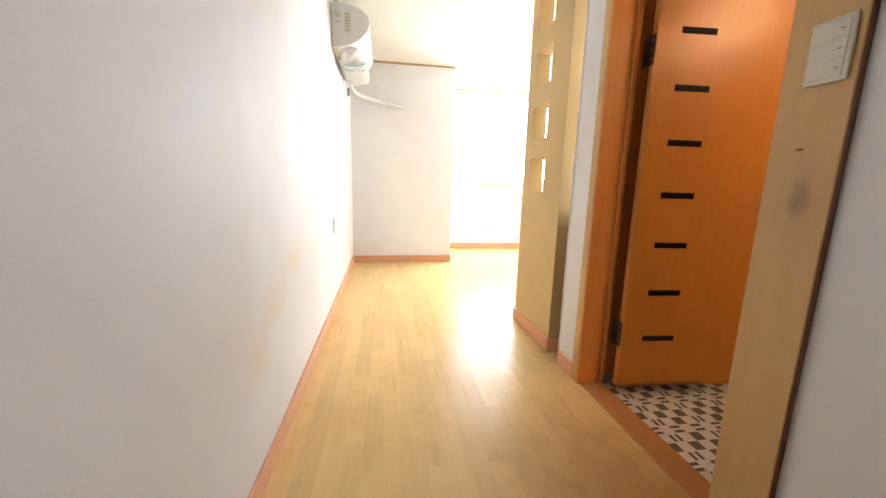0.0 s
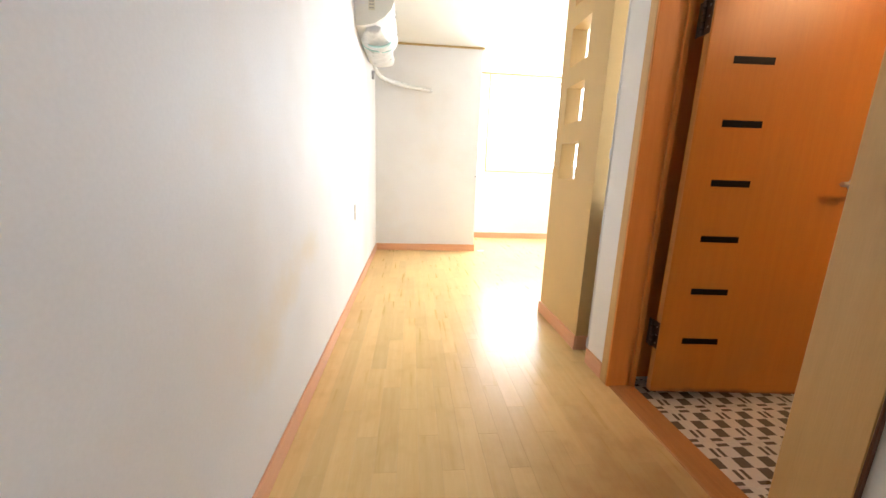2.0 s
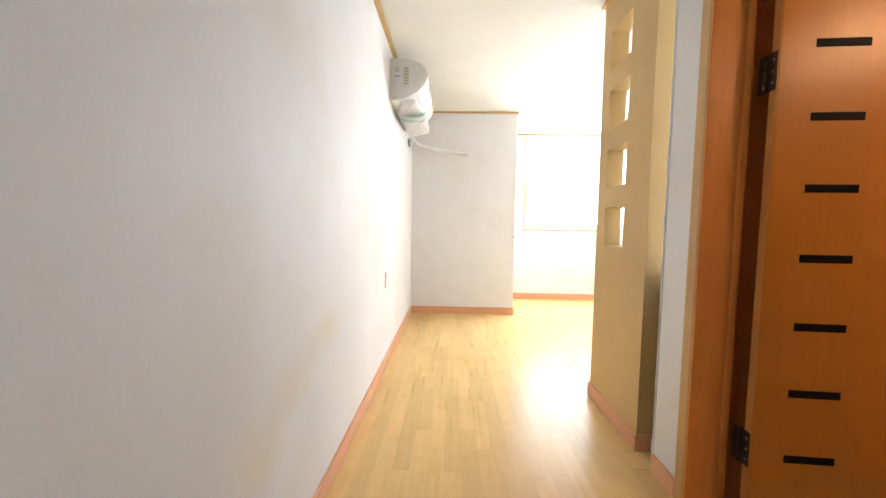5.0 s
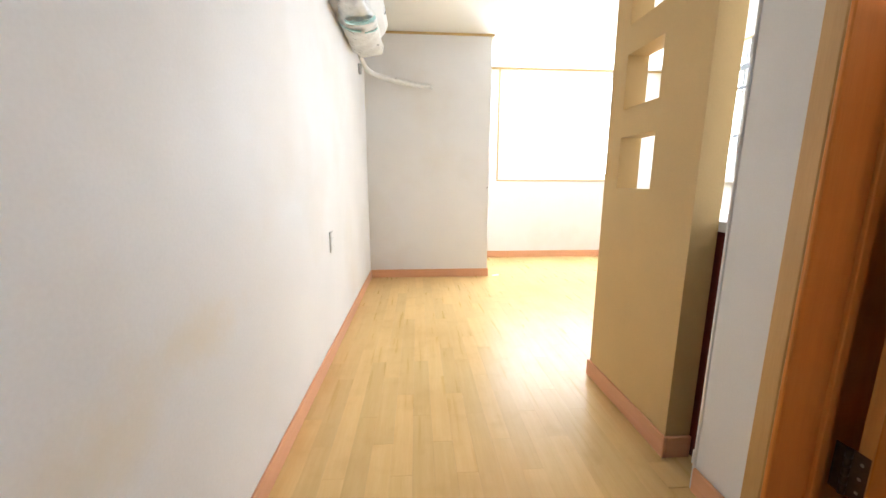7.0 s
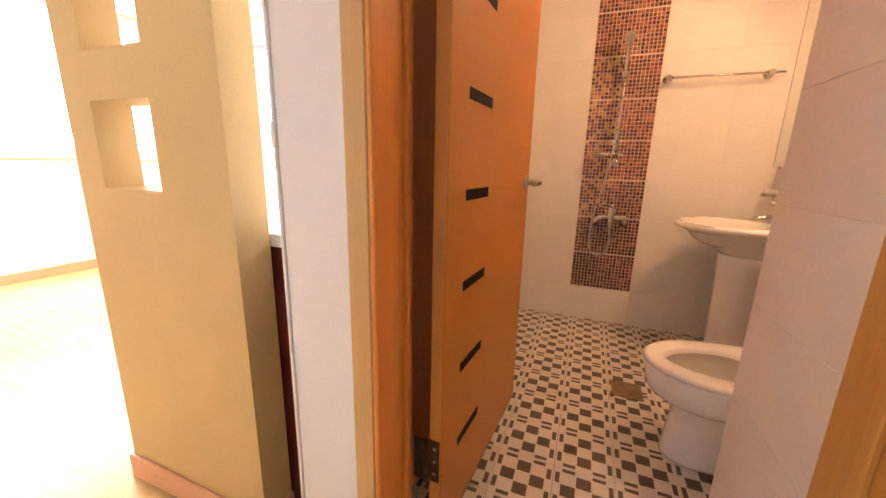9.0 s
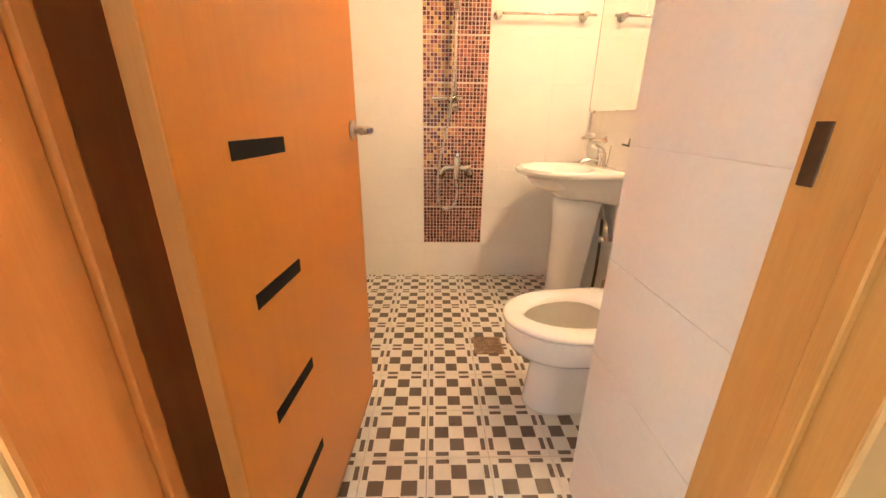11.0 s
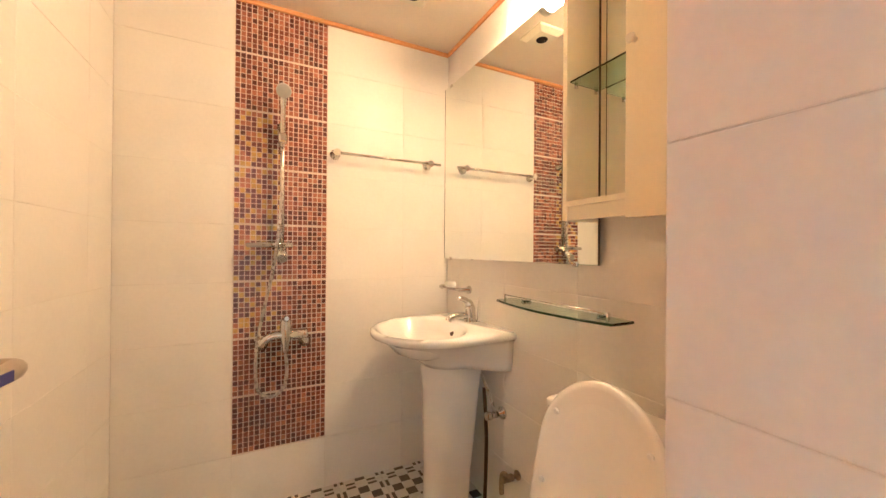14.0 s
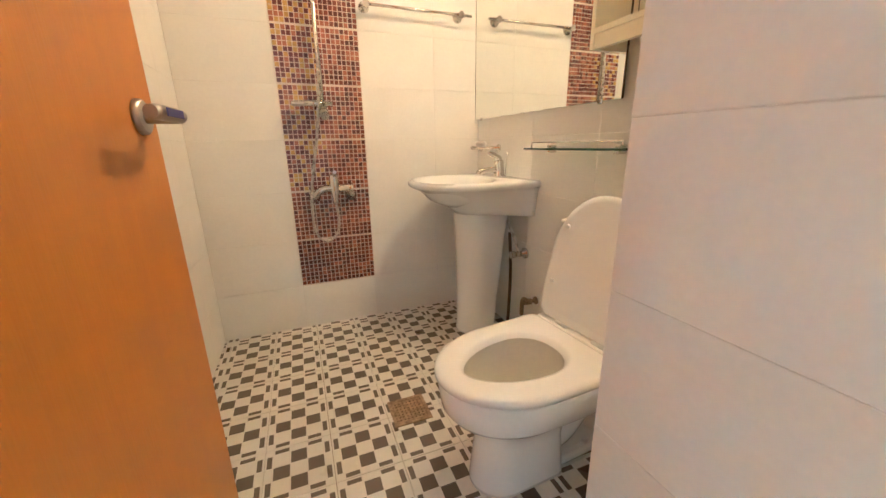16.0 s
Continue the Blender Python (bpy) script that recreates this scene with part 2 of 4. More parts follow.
M["floor_grout"] = material("floor_grout", (0.36, 0.29, 0.21), 0.85, vary=0.2, scale=7)
M["ceramic"] = material("white_ceramic", (0.87, 0.86, 0.83), 0.08, vary=0.015, coat=0.5, rough_vary=0.03)
M["seat_plastic"] = material("toilet_seat_plastic", (0.84, 0.82, 0.78), 0.2, vary=0.015, rough_vary=0.04)
# ceramic toned down: the shade inside the bowl is put into its colour
M["bowl_shadow"] = material("shaded_bowl_glaze", (0.76, 0.73, 0.64), 0.1, vary=0.03)
M["bath_ceiling"] = material("bath_ceiling_panel", (0.78, 0.70, 0.60), 0.45, vary=0.03)
M["bath_trim"] = material("bath_ceiling_trim", (0.72, 0.36, 0.14), 0.4, vary=0.05)
M["alu"] = material("aluminium", (0.66, 0.65, 0.63), 0.3, metal=0.9, vary=0.05)
M["cabinet"] = material("cream_cabinet", (0.88, 0.81, 0.60), 0.4, vary=0.02)
M["kitchen_red"] = material("dark_red_laminate", (0.13, 0.014, 0.008), 0.3, vary=0.1)
M["counter_white"] = material("white_counter", (0.75, 0.75, 0.73), 0.25, vary=0.03)
M["vinyl"] = material("white_vinyl", (0.80, 0.80, 0.79), 0.35, vary=0.02)
M["trim_wood"] = material("pale_oak_trim", (0.58, 0.40, 0.16), 0.45, vary=0.06)
M["paper"] = material("white_paper", (0.82, 0.82, 0.82), 0.8, vary=0.02)
M["rust"] = material("drain_metal", (0.36, 0.26, 0.17), 0.45, metal=0.7, vary=0.25, scale=40)
M["drain_hole"] = material("drain_hole", (0.02, 0.016, 0.012), 0.9)
M["glass_edge"] = material("dark_glass_edge", (0.03, 0.07, 0.045), 0.15, vary=0.05)
M["rubber"] = material("dark_rubber", (0.03, 0.03, 0.035), 0.6)
M["soap"] = material("white_soap", (0.85, 0.82, 0.76), 0.5)
M["hose"] = material("metal_hose", (0.62, 0.58, 0.52), 0.28, metal=0.9, vary=0.1, scale=60)


def glass_material(name, colour, rough=0.0, weight=1.0):
    mat = bpy.data.materials.new(name)
    mat.use_nodes = True
    b = mat.node_tree.nodes["Principled BSDF"]
    b.inputs["Base Color"].default_value = (*colour, 1)
    b.inputs["Transmission Weight"].default_value = weight
    b.inputs["Roughness"].default_value = rough
    b.inputs["IOR"].default_value = 1.45
    return mat


def glow_material(name, colour, strength):
    mat = bpy.data.materials.new(name)
    mat.use_nodes = True
    b = mat.node_tree.nodes["Principled BSDF"]
    b.inputs["Base Color"].default_value = (0.8, 0.8, 0.8, 1)
    b.inputs["Emission Color"].default_value = (*colour, 1)
    b.inputs["Emission Strength"].default_value = strength
    return mat


M["pane"] = glass_material("window_glass", (0.98, 0.99, 0.99), 0.0)
M["green_glass"] = glass_material("green_shelf_glass", (0.62, 0.80, 0.66), 0.0)
M["mirror"] = material("mirror_silver", (0.90, 0.92, 0.88), 0.02, metal=1.0, vary=0.0, rough_vary=0.0)
M["outdoor"] = glow_material("bright_outdoors", (1.0, 0.99, 0.97), 5.0)
M["tube_glow"] = glow_material("lamp_glow", (1.0, 0.585, 0.28), 98.0)


def floor_tile_material():
    """White tile with a printed brown check: whole squares inside, split bars along the joints."""
    mat = material("check_floor_tile", (0.74, 0.70, 0.63), 0.3, vary=0.04, scale=6, per_object=0.03)
    nt = mat.node_tree
    n, l = nt.nodes, nt.links
    b = n["Principled BSDF"]
    base = b.inputs["Base Color"].links[0].from_socket
    tc = [x for x in n if x.type == "TEX_COORD"][0]
    sep = n.new("ShaderNodeSeparateXYZ")
    l.new(tc.outputs["Object"], sep.inputs[0])

    def m(op, a, c, third=None):
        node = n.new("ShaderNodeMath")
        node.operation = op
        for i, v in enumerate((a, c, third)):
            if v is None:
                continue
            if isinstance(v, (int, float)):
                node.inputs[i].default_value = v
            else:
                l.new(v, node.inputs[i])
        return node.outputs[0]

    cells, edges, fracs = [], [], []
    for axis in (0, 1):
        u = m("MULTIPLY_ADD", sep.outputs[axis], 4 / 0.2055, 2.5)       # cell borders at whole numbers, joint at 0.5 and 4.5
        k = m("FLOOR", u, 0.0)
        cells.append(k)
        fracs.append(m("ABSOLUTE", m("SUBTRACT", m("FRACT", u, 0.0), 0.5), 0.0))
        edges.append(m("MAXIMUM", m("COMPARE", k, 0.0, 0.1), m("COMPARE", k, 4.0, 0.1)))
    shape = m("LESS_THAN", m("MAXIMUM", fracs[0], fracs[1]), 0.47)
    for a in (0, 1):
        bar = m("MULTIPLY", m("MULTIPLY", m("GREATER_THAN", fracs[a], 0.13), m("LESS_THAN", fracs[a], 0.43)), m("LESS_THAN", fracs[1 - a], (0.42, 0.46)[a]))
        shape = m("ADD", m("MULTIPLY", edges[a], bar), m("MULTIPLY", m("SUBTRACT", 1.0, edges[a]), shape))
    odd = m("MODULO", m("ADD", cells[0], cells[1]), 2.0)
    dark = m("MULTIPLY", m("GREATER_THAN", odd, 0.5), shape)
    mix = n.new("ShaderNodeMix")
    mix.data_type = "RGBA"
    l.new(m("MULTIPLY", dark, 0.95), mix.inputs["Factor"])
    l.new(base, mix.inputs[6])
    mix.inputs[7].default_value = (0.085, 0.058, 0.038, 1)
    l.new(mix.outputs[2], b.inputs["Base Color"])
    return mat


M["check_tile"] = floor_tile_material()
for key, col in (("mos_brown", (0.215, 0.060, 0.038)), ("mos_dark", (0.095, 0.022, 0.019)), ("mos_tan", (0.45, 0.175, 0.105)),
                 ("mos_yellow", (0.66, 0.42, 0.13)), ("mos_plum", (0.155, 0.045, 0.045))):
    M[key] = material(key, col, 0.15, vary=0.18, scale=30, coat=0.3)


# ---- building helpers ----
def box(bm, x0, x1, y0, y1, z0, z1, bevel=0.0, seg=1):
    vs = [bm.verts.new(p) for p in ((x0, y0, z0), (x1, y0, z0), (x1, y1, z0), (x0, y1, z0), (x0, y0, z1), (x1, y0, z1), (x1, y1, z1), (x0, y1, z1))]
    fs = [bm.faces.new([vs[i] for i in q]) for q in ((0, 3, 2, 1), (4, 5, 6, 7), (0, 1, 5, 4), (1, 2, 6, 5), (2, 3, 7, 6), (3, 0, 4, 7))]
    if bevel:
        es = list({e for f in fs for e in f.edges})
        bmesh.ops.bevel(bm, geom=es, offset=bevel, segments=seg, affect="EDGES", profile=0.5)
    return bm


def slab(*args, **kw):
    return box(bmesh.new(), *args, **kw)


def ring_loft(bm, rings, cap0=True, cap1=True, closed=False):
    """Joins rings of points, all of one count, into a skin."""
    loops = [[bm.verts.new(p) for p in r] for r in rings]
    n = len(loops[0])
    pairs = list(zip(loops, loops[1:])) + ([(loops[-1], loops[0])] if closed else [])
    for a, b in pairs:
        for i in range(n):
            f = bm.faces.new((a[i], a[(i + 1) % n], b[(i + 1) % n], b[i]))
            f.smooth = True
    if cap0 and not closed:
        bm.faces.new(list(reversed(loops[0])))
    if cap1 and not closed:
        bm.faces.new(loops[-1])
    return bm


def tube(bm, points, radius, seg=12, caps=True):
    """A round rod along points; radius is one number or one a point."""
    pts = [Vector(p) for p in points]
    rad = radius if isinstance(radius, (list, tuple)) else [radius] * len(pts)
    rings, side = [], None
    for i, p in enumerate(pts):
        d = (pts[min(i + 1, len(pts) - 1)] - pts[max(i - 1, 0)]).normalized()
        if side is None:
            side = d.orthogonal().normalized()
        side = (side - d * side.dot(d)).normalized()
        up = d.cross(side)
        rings.append([p + (side * math.cos(a) + up * math.sin(a)) * rad[i] for a in (2 * math.pi * k / seg for k in range(seg))])
    return ring_loft(bm, rings, caps, caps)


def smooth_path(points, steps=8):
    pts = [Vector(p) for p in points]
    out = []
    for i in range(len(pts) - 1):
        p0, p1, p2, p3 = pts[max(i - 1, 0)], pts[i], pts[i + 1], pts[min(i + 2, len(pts) - 1)]
        for s in range(steps):
            t = s / steps
            out.append(0.5 * ((2 * p1) + (p2 - p0) * t + (2 * p0 - 5 * p1 + 4 * p2 - p3) * t * t + (3 * p1 - p0 - 3 * p2 + p3) * t ** 3))
    return out + [pts[-1]]


def finish(name, bm, mats):
    bmesh.ops.recalc_face_normals(bm, faces=bm.faces)
    me = bpy.data.meshes.new(name)
    bm.to_mesh(me)
    bm.free()
    for m in mats if isinstance(mats, (list, tuple)) else [mats]:
        me.materials.append(m)
    return me


def part(name, bm, mat, parent, label=""):
    ob = new(name, finish(name, bm, mat))
    ob.parent = parent
    return tagged(ob, label)


def structure(name, bm, mat, label, category):
    return tagged(new(name, finish(name, bm, mat)), label, category, kind="structure")


def thing(name, label, category, at=(0, 0, 0), rz=0.0, group="", sz=1.0):
    """An empty at the thing's base; its parts are given in its own coordinates."""
    ob = new(name)
    ob.empty_display_size = 0.1
    ob.matrix_world = pose(*at, 0, 0, rz) @ Matrix.Diagonal((1, 1, sz, 1))
    return tagged(ob, label, category, group)


# ---- large structure ----
WT = 0.12
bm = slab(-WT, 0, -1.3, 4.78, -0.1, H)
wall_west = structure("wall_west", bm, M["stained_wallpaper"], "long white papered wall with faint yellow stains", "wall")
bm = slab(-WT, 1.235, 4.78, 5.96, -0.1, H, bevel=0.004)
structure("wall_pier", bm, M["wallpaper"], "white papered pier boxed out beside the window", "wall")
bm = bmesh.new()
box(bm, 1.235, 3.87, 5.78, 5.96, -0.1, WZ0)
box(bm, 1.235, 3.87, 5.78, 5.96, WZ1, H)
box(bm, 1.235, WX0, 5.78, 5.96, WZ0, WZ1)
box(bm, WX1, 3.87, 5.78, 5.96, WZ0, WZ1)
structure("wall_north", bm, M["wallpaper"], "white papered wall under the wide window", "wall")
bm = bmesh.new()
box(bm, 3.75, 3.87, 1.966, 5.78, -0.1, KZ0)
box(bm, 3.75, 3.87, 1.966, 5.78, KZ1, H)
box(bm, 3.75, 3.87, 1.966, KY0, KZ0, KZ1)
box(bm, 3.75, 3.87, KY1, 5.78, KZ0, KZ1)
structure("wall_east", bm, M["wallpaper"], "white wall with a window in the room's far side", "wall")
# unseen wall, added to close off the corridor behind the camera
bm = slab(-WT, XR + WT, -1.42, -1.3, -0.1, H)
structure("wall_south", bm, M["wallpaper"], "unseen plain white wall added to close the corridor's end", "wall")
DY0, DY1, DZ = 0.968, 1.783, 2.08      # bathroom doorway
bm = bmesh.new()
box(bm, XR, XR + WT, -1.3, DY0, -0.1, H)
box(bm, XR, XR + WT, DY1, 1.982, -0.1, H)
box(bm, XR, XR + WT, DY0, DY1, DZ, H)
structure("wall_corridor", bm, M["wallpaper"], "white papered corridor wall with the bathroom doorway", "wall")
bm = slab(XR + WT, 3.75, 1.8615, 1.966, -0.1, H)
wall_bath_north = structure("wall_bath_north", bm, M["grout"], "bathroom wall lined with cream tiles", "wall")
bm = slab(3.5097, 3.75, 0.28, 1.8615, -0.1, H)
wall_bath_east = structure("wall_bath_east", bm, M["grout"], "shower wall of cream tiles with a mosaic strip", "wall")
bm = slab(XR + WT, 3.5097, 0.28, 0.4015, -0.1, H)
wall_bath_south = structure("wall_bath_south", bm, M["grout"], "cream tiled wall behind the basin and toilet", "wall")
bm = slab(XR + WT, 1.9115, 0.4015, 0.9745, -0.1, H)
wall_bath_return = structure("wall_bath_return", bm, M["grout"], "tiled return wall beside the bathroom door", "wall")
bm = slab(-WT, 3.87, -1.42, 5.96, H, H + 0.1)
structure("ceiling", bm, M["ceiling"], "pale cream papered ceiling", "ceiling")
bm = slab(XR + WT, 3.5097, 0.4015, 1.8615, HB, HB + 0.06)
structure("ceiling_bath", bm, M["bath_ceiling"], "smooth cream bathroom ceiling panel", "ceiling")

bm = bmesh.new()
box(bm, -WT, XR + 0.005, -1.42, 5.96, -0.14, -0.012)
box(bm, XR + 0.005, 3.87, 1.966, 5.96, -0.14, -0.012)
floor = structure("floor", bm, M["subfloor"], "glossy light wooden strip floor", "floor")
bm = slab(XR + 0.085, 3.5097, 0.4015, 1.8615, -0.16, -0.036)
floor_bath = structure("floor_bath", bm, M["floor_grout"], "bathroom floor of white tiles with brown checks", "floor")

# partition with four square openings
PX0, PX1, PY0, PY1 = XR, XR + 0.094, 2.13, 2.712
HY0, HY1 = 2.366, 2.60
holes = [(0.965 + 0.334 * k, 1.183 + 0.334 * k) for k in range(4)]
bm = bmesh.new()
box(bm, PX0, PX1, PY0, HY0, -0.01, H)
box(bm, PX0, PX1, HY1, PY1, -0.01, H)
zs = [-0.01] + [z for h in holes for z in h] + [H]
for z0, z1 in zip(zs[::2], zs[1::2]):
    box(bm, PX0, PX1, HY0, HY1, z0, z1)
bmesh.ops.remove_doubles(bm, verts=bm.verts, dist=1e-5)
structure("wall_partition", bm, M["beige"], "narrow beige partition with four square openings", "partition")

# ---- windows ----
def window(name, m, w, h, sashes, label, bars=()):
    """A window in its own plane: x across, z up, y to the outside; with wooden trim inside."""
    ob = tagged(new(name), label, "window", kind="structure")
    ob.matrix_world = m
    t = 0.05
    bm = bmesh.new()
    box(bm, 0, w, 0.03, 0.13, 0, t), box(bm, 0, w, 0.03, 0.13, h - t, h)
    box(bm, 0, t, 0.03, 0.13, t, h - t), box(bm, w - t, w, 0.03, 0.13, t, h - t)
    part("window_frame", bm, M["vinyl"], ob)
    sw = (w - 2 * t) / sashes
    for i in range(sashes):
        x0, y0 = t + i * sw, 0.05 + 0.03 * (i % 2)
        bm = bmesh.new()
        s = 0.035
        box(bm, x0, x0 + sw, y0, y0 + 0.025, t, t + s), box(bm, x0, x0 + sw, y0, y0 + 0.025, h - t - s, h - t)
        box(bm, x0, x0 + s, y0, y0 + 0.025, t + s, h - t - s), box(bm, x0 + sw - s, x0 + sw, y0, y0 + 0.025, t + s, h - t - s)
        sash = part("sash", bm, M["vinyl"], ob)
        pane = part("pane", slab(x0 + s, x0 + sw - s, y0 + 0.010, y0 + 0.015, t + s, h - t - s), M["pane"], sash, "clear window pane")
        pane.visible_shadow = False
    for z, tall in bars:
        part("glazing_bar", slab(0.002, w - 0.002, 0.004, 0.03, z, z + tall, bevel=0.003), M["bar_metal"], ob, "grey metal glazing bar")
    r = 0.018
    for a in ((-r, w + r, -0.012, 0.0, -r, 0), (-r, 0, -0.012, 0.0, 0, h), (w, w + r, -0.012, 0.0, 0, h)):
        part("trim", slab(*a, bevel=0.003), M["trim_wood"], ob, "thin pale oak trim")
    return ob


window("window_1", pose(WX0, 5.78, WZ0), WX1 - WX0, WZ1 - WZ0, 2, "wide bright sliding window with pale oak trim")
window("window_2", pose(3.75, KY1, KZ0, 0, 0, -90), KY1 - KY0, KZ1 - KZ0, 3, "bright sliding window beside the kitchen counter", ((2.108 - KZ0, 0.05), (1.925 - KZ0, 0.026), (1.46 - KZ0, 0.022)))
bm = slab(-1.5, 6.5, 7.5, 7.52, -3, 5)
structure("backdrop_north", bm, M["outdoor"], "white glare of the outdoors beyond the window", "backdrop")
bm = slab(5.6, 5.62, 0.5, 7.5, -3, 5)
structure("backdrop_east", bm, M["outdoor"], "white glare of the outdoors beyond the window", "backdrop")

bm = slab(3.66, 3.7375, 5.36, 5.767, 2.215, 2.345, bevel=0.004)
structure("curtain_box", bm, M["trim_wood"], "pale oak curtain box at the window's corner", "curtain box")

# ---- skirting and ceiling trim ----
SK = 0.085


def skirting(runs):
    for i, (x0, x1, y0, y1) in enumerate(runs):
        long_x = (x1 - x0) > (y1 - y0)
        bm = slab(x0, x1, y0, y1, 0.0005, SK, bevel=0.004, seg=2)
        structure("baseboard", bm, M["skirting_x" if long_x else "skirting"], "salmon-coloured wooden skirting board", "baseboard")


d = 0.012
skirting([(0.0005, d, -1.3, 4.778), (0.0005, 1.235, 4.78 - d, 4.7795), (1.2355, 1.235 + d, 4.78 - d, 5.7675), (1.2355, 3.749, 5.78 - d, 5.7795),
          (PX0 - d, PX0 - 0.0005, PY0 - d, PY1 + d), (PX0, PX1, PY0 - d, PY0 - 0.0005), (PX0, PX1, PY1 + 0.0005, PY1 + d),
          (XR - d, XR - 0.0005, 1.817, 1.980), (XR - d, XR - 0.0005, -1.3, 0.8215), (3.75 - d, 3.7495, 2.7, 5.767)])


def cornice(x0, x1, y0, y1):
    bm = slab(x0, x1, y0, y1, H - 0.019, H - 0.0005, bevel=0.004, seg=2)
    structure("trim", bm, M["trim_wood"], "pale oak ceiling moulding", "moulding")


c = 0.020
for a in ((0.0005, 0.036, -1.3, 4.778), (0.0365, 1.235, 4.78 - c, 4.7795), (1.2355, 1.235 + c, 4.78 - c, 5.78 - c), (1.2355, 3.749, 5.78 - c, 5.7795),
          (3.75 - c, 3.7495, 1.99, 5.78 - c), (XR - c, XR - 0.0005, -1.3, 1.980), (PX0 - c, PX0 - 0.0005, PY0, PY1 + c), (PX0, PX1, PY1, PY1 + c)):
    cornice(*a)

# ---- bathroom doorway ----
ob = tagged(new("door_frame"), "orange-brown veneered door frame with beige casing boards", "door frame", kind="structure")
part("jamb", slab(XR - 0.008, 1.489, 1.754, 1.7825, 0, DZ - 0.022, bevel=0.002), M["jamb"], ob)
part("lip", slab(XR - 0.012, XR - 0.0005, 1.7535, 1.7655, 0, DZ + 0.0, bevel=0.003), M["jamb"], ob, "rounded orange edge of the frame")
part("rebate", slab(1.4895, 1.514, 1.745, 1.782, 0, DZ - 0.022, bevel=0.002), M["jamb"], ob)
part("jamb", slab(XR - 0.008, XR + WT + 0.028, 0.9685, 0.985, 0, DZ - 0.022, bevel=0.002), M["latch_jamb"], ob)
# added board hides the lit tiles, so the gap beside the hinges stays dark
part("frame_return", slab(1.506, 2.05, 1.8365, 1.8585, 0, DZ - 0.022), M["jamb"], ob, "wooden board added behind the open door to darken its hinge gap")
part("door_stop", slab(XR + 0.035, XR + 0.060, 0.985, 0.996, 0, DZ - 0.022, bevel=0.002), M["latch_jamb"], ob)
part("head", slab(XR - 0.008, XR + WT + 0.012, 0.9685, 1.7825, DZ - 0.021, DZ - 0.001, bevel=0.002), M["jamb"], ob)
part("casing", slab(XR - 0.012, XR - 0.0005, 1.766, 1.816, 0, DZ + 0.06, bevel=0.003), M["casing"], ob, "pale beige casing board")
part("casing", slab(XR - 0.012, XR - 0.0005, 0.829, 0.9845, 0, DZ + 0.06, bevel=0.003), M["casing_worn"], ob, "wide beige casing board with a hand-worn stain")
part("casing", slab(XR - 0.012, XR - 0.0005, 0.985, 1.7715, DZ, DZ + 0.06, bevel=0.003), M["casing"], ob)
part("edging", slab(XR - 0.014, XR - 0.0005, 0.8225, 0.8285, 0, DZ + 0.06, bevel=0.002), M["edge_red"], ob, "dark red edging strip")
part("threshold", slab(XR + 0.0045, 1.5122, DY0 + 0.018, DY1 - 0.018, -0.1, 0.004, bevel=0.004), M["sill"], ob, "worn orange-brown wooden threshold")
part("strike_plate", slab(XR + 0.118, XR + 0.138, 0.9852, 0.987, 0.955, 1.022, bevel=0.0008), M["old_brass"], ob, "dark strike plate")
bm = slab(XR - 0.0135, XR - 0.012, 0.905, 0.92, 1.098, 1.103)
part("scuff", bm, M["edge_red"], ob, "small dark scuff")


def bathroom_door():
    w, h, t = 0.757, 2.02, 0.034
    door = tagged(new("door_1"), "open orange wood-veneer bathroom door with black inlay bars", "door", kind="structure")
    door.matrix_world = pose(1.541, 1.676, 0.022, 0, 0, -4.1)
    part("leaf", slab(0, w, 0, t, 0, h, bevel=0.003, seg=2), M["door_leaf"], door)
    part("edge_band", slab(-0.0016, 0.0004, 0.002, t - 0.002, 0.002, h - 0.002), M["door_edge"], door, "paler wooden edge band")
    for k in range(7):
        z = 0.241 + 0.2325 * k
        part("inlay", slab(0.106, 0.268, -0.0012, 0.002, z, z + 0.027, bevel=0.0005), M["black"], door, "black inlay bar")
    for z in (0.21, 1.508, 1.82):
        bm = bmesh.new()
        box(bm, -0.0045, -0.0018, 0.003, t + 0.004, z, z + 0.125, bevel=0.0006)
        hinge = part("hinge", bm, M["old_brass"], door, "dark metal butt hinge")
        bm = bmesh.new()
        for k in range(5):
            tube(bm, [(-0.009, t + 0.009, z + 0.025 * k + 0.0008), (-0.009, t + 0.009, z + 0.025 * k + 0.0242)], 0.0072, 12)
        part("knuckle", bm, M["old_brass"], hinge)
        part("frame_plate", slab(-0.0100, -0.0074, t + 0.0135, t + 0.040, z, z + 0.125, bevel=0.0006), M["old_brass"], hinge)
        for dz in (0.025, 0.062, 0.1):
            bm = tube(bmesh.new(), [(-0.0045, 0.017, z + dz), (-0.0058, 0.017, z + dz)], [0.0045, 0.0035], 8)
            part("screw", bm, M["steel"], hinge)
    for s, y in ((-1, 0.0), (1, t)):
        bm = bmesh.new()
        tube(bm, [(0.699, y, 0.965), (0.699, y + s * 0.006, 0.965), (0.699, y + s * 0.009, 0.965)], [0.027, 0.0265, 0.023], 24)
        rose = part("rose", bm, M["steel"], door, "round brushed steel rose")
        bm = bmesh.new()
        tube(bm, smooth_path([(0.699, y + s * 0.006, 0.965), (0.699, y + s * 0.045, 0.965), (0.688, y + s * 0.056, 0.965), (0.654, y + s * 0.058, 0.965), (0.589, y + s * 0.055, 0.965)], 5), [0.0105] * 20 + [0.009], 12)
        lever = part("lever", bm, M["steel"], door, "brushed steel lever handle")
        bm = slab(0.606, 0.666, y + s * 0.0685 - 0.0008, y + s * 0.0685 + 0.0008, 0.960, 0.971)
        part("film", bm, M["blue_film"], lever, "leftover blue film")
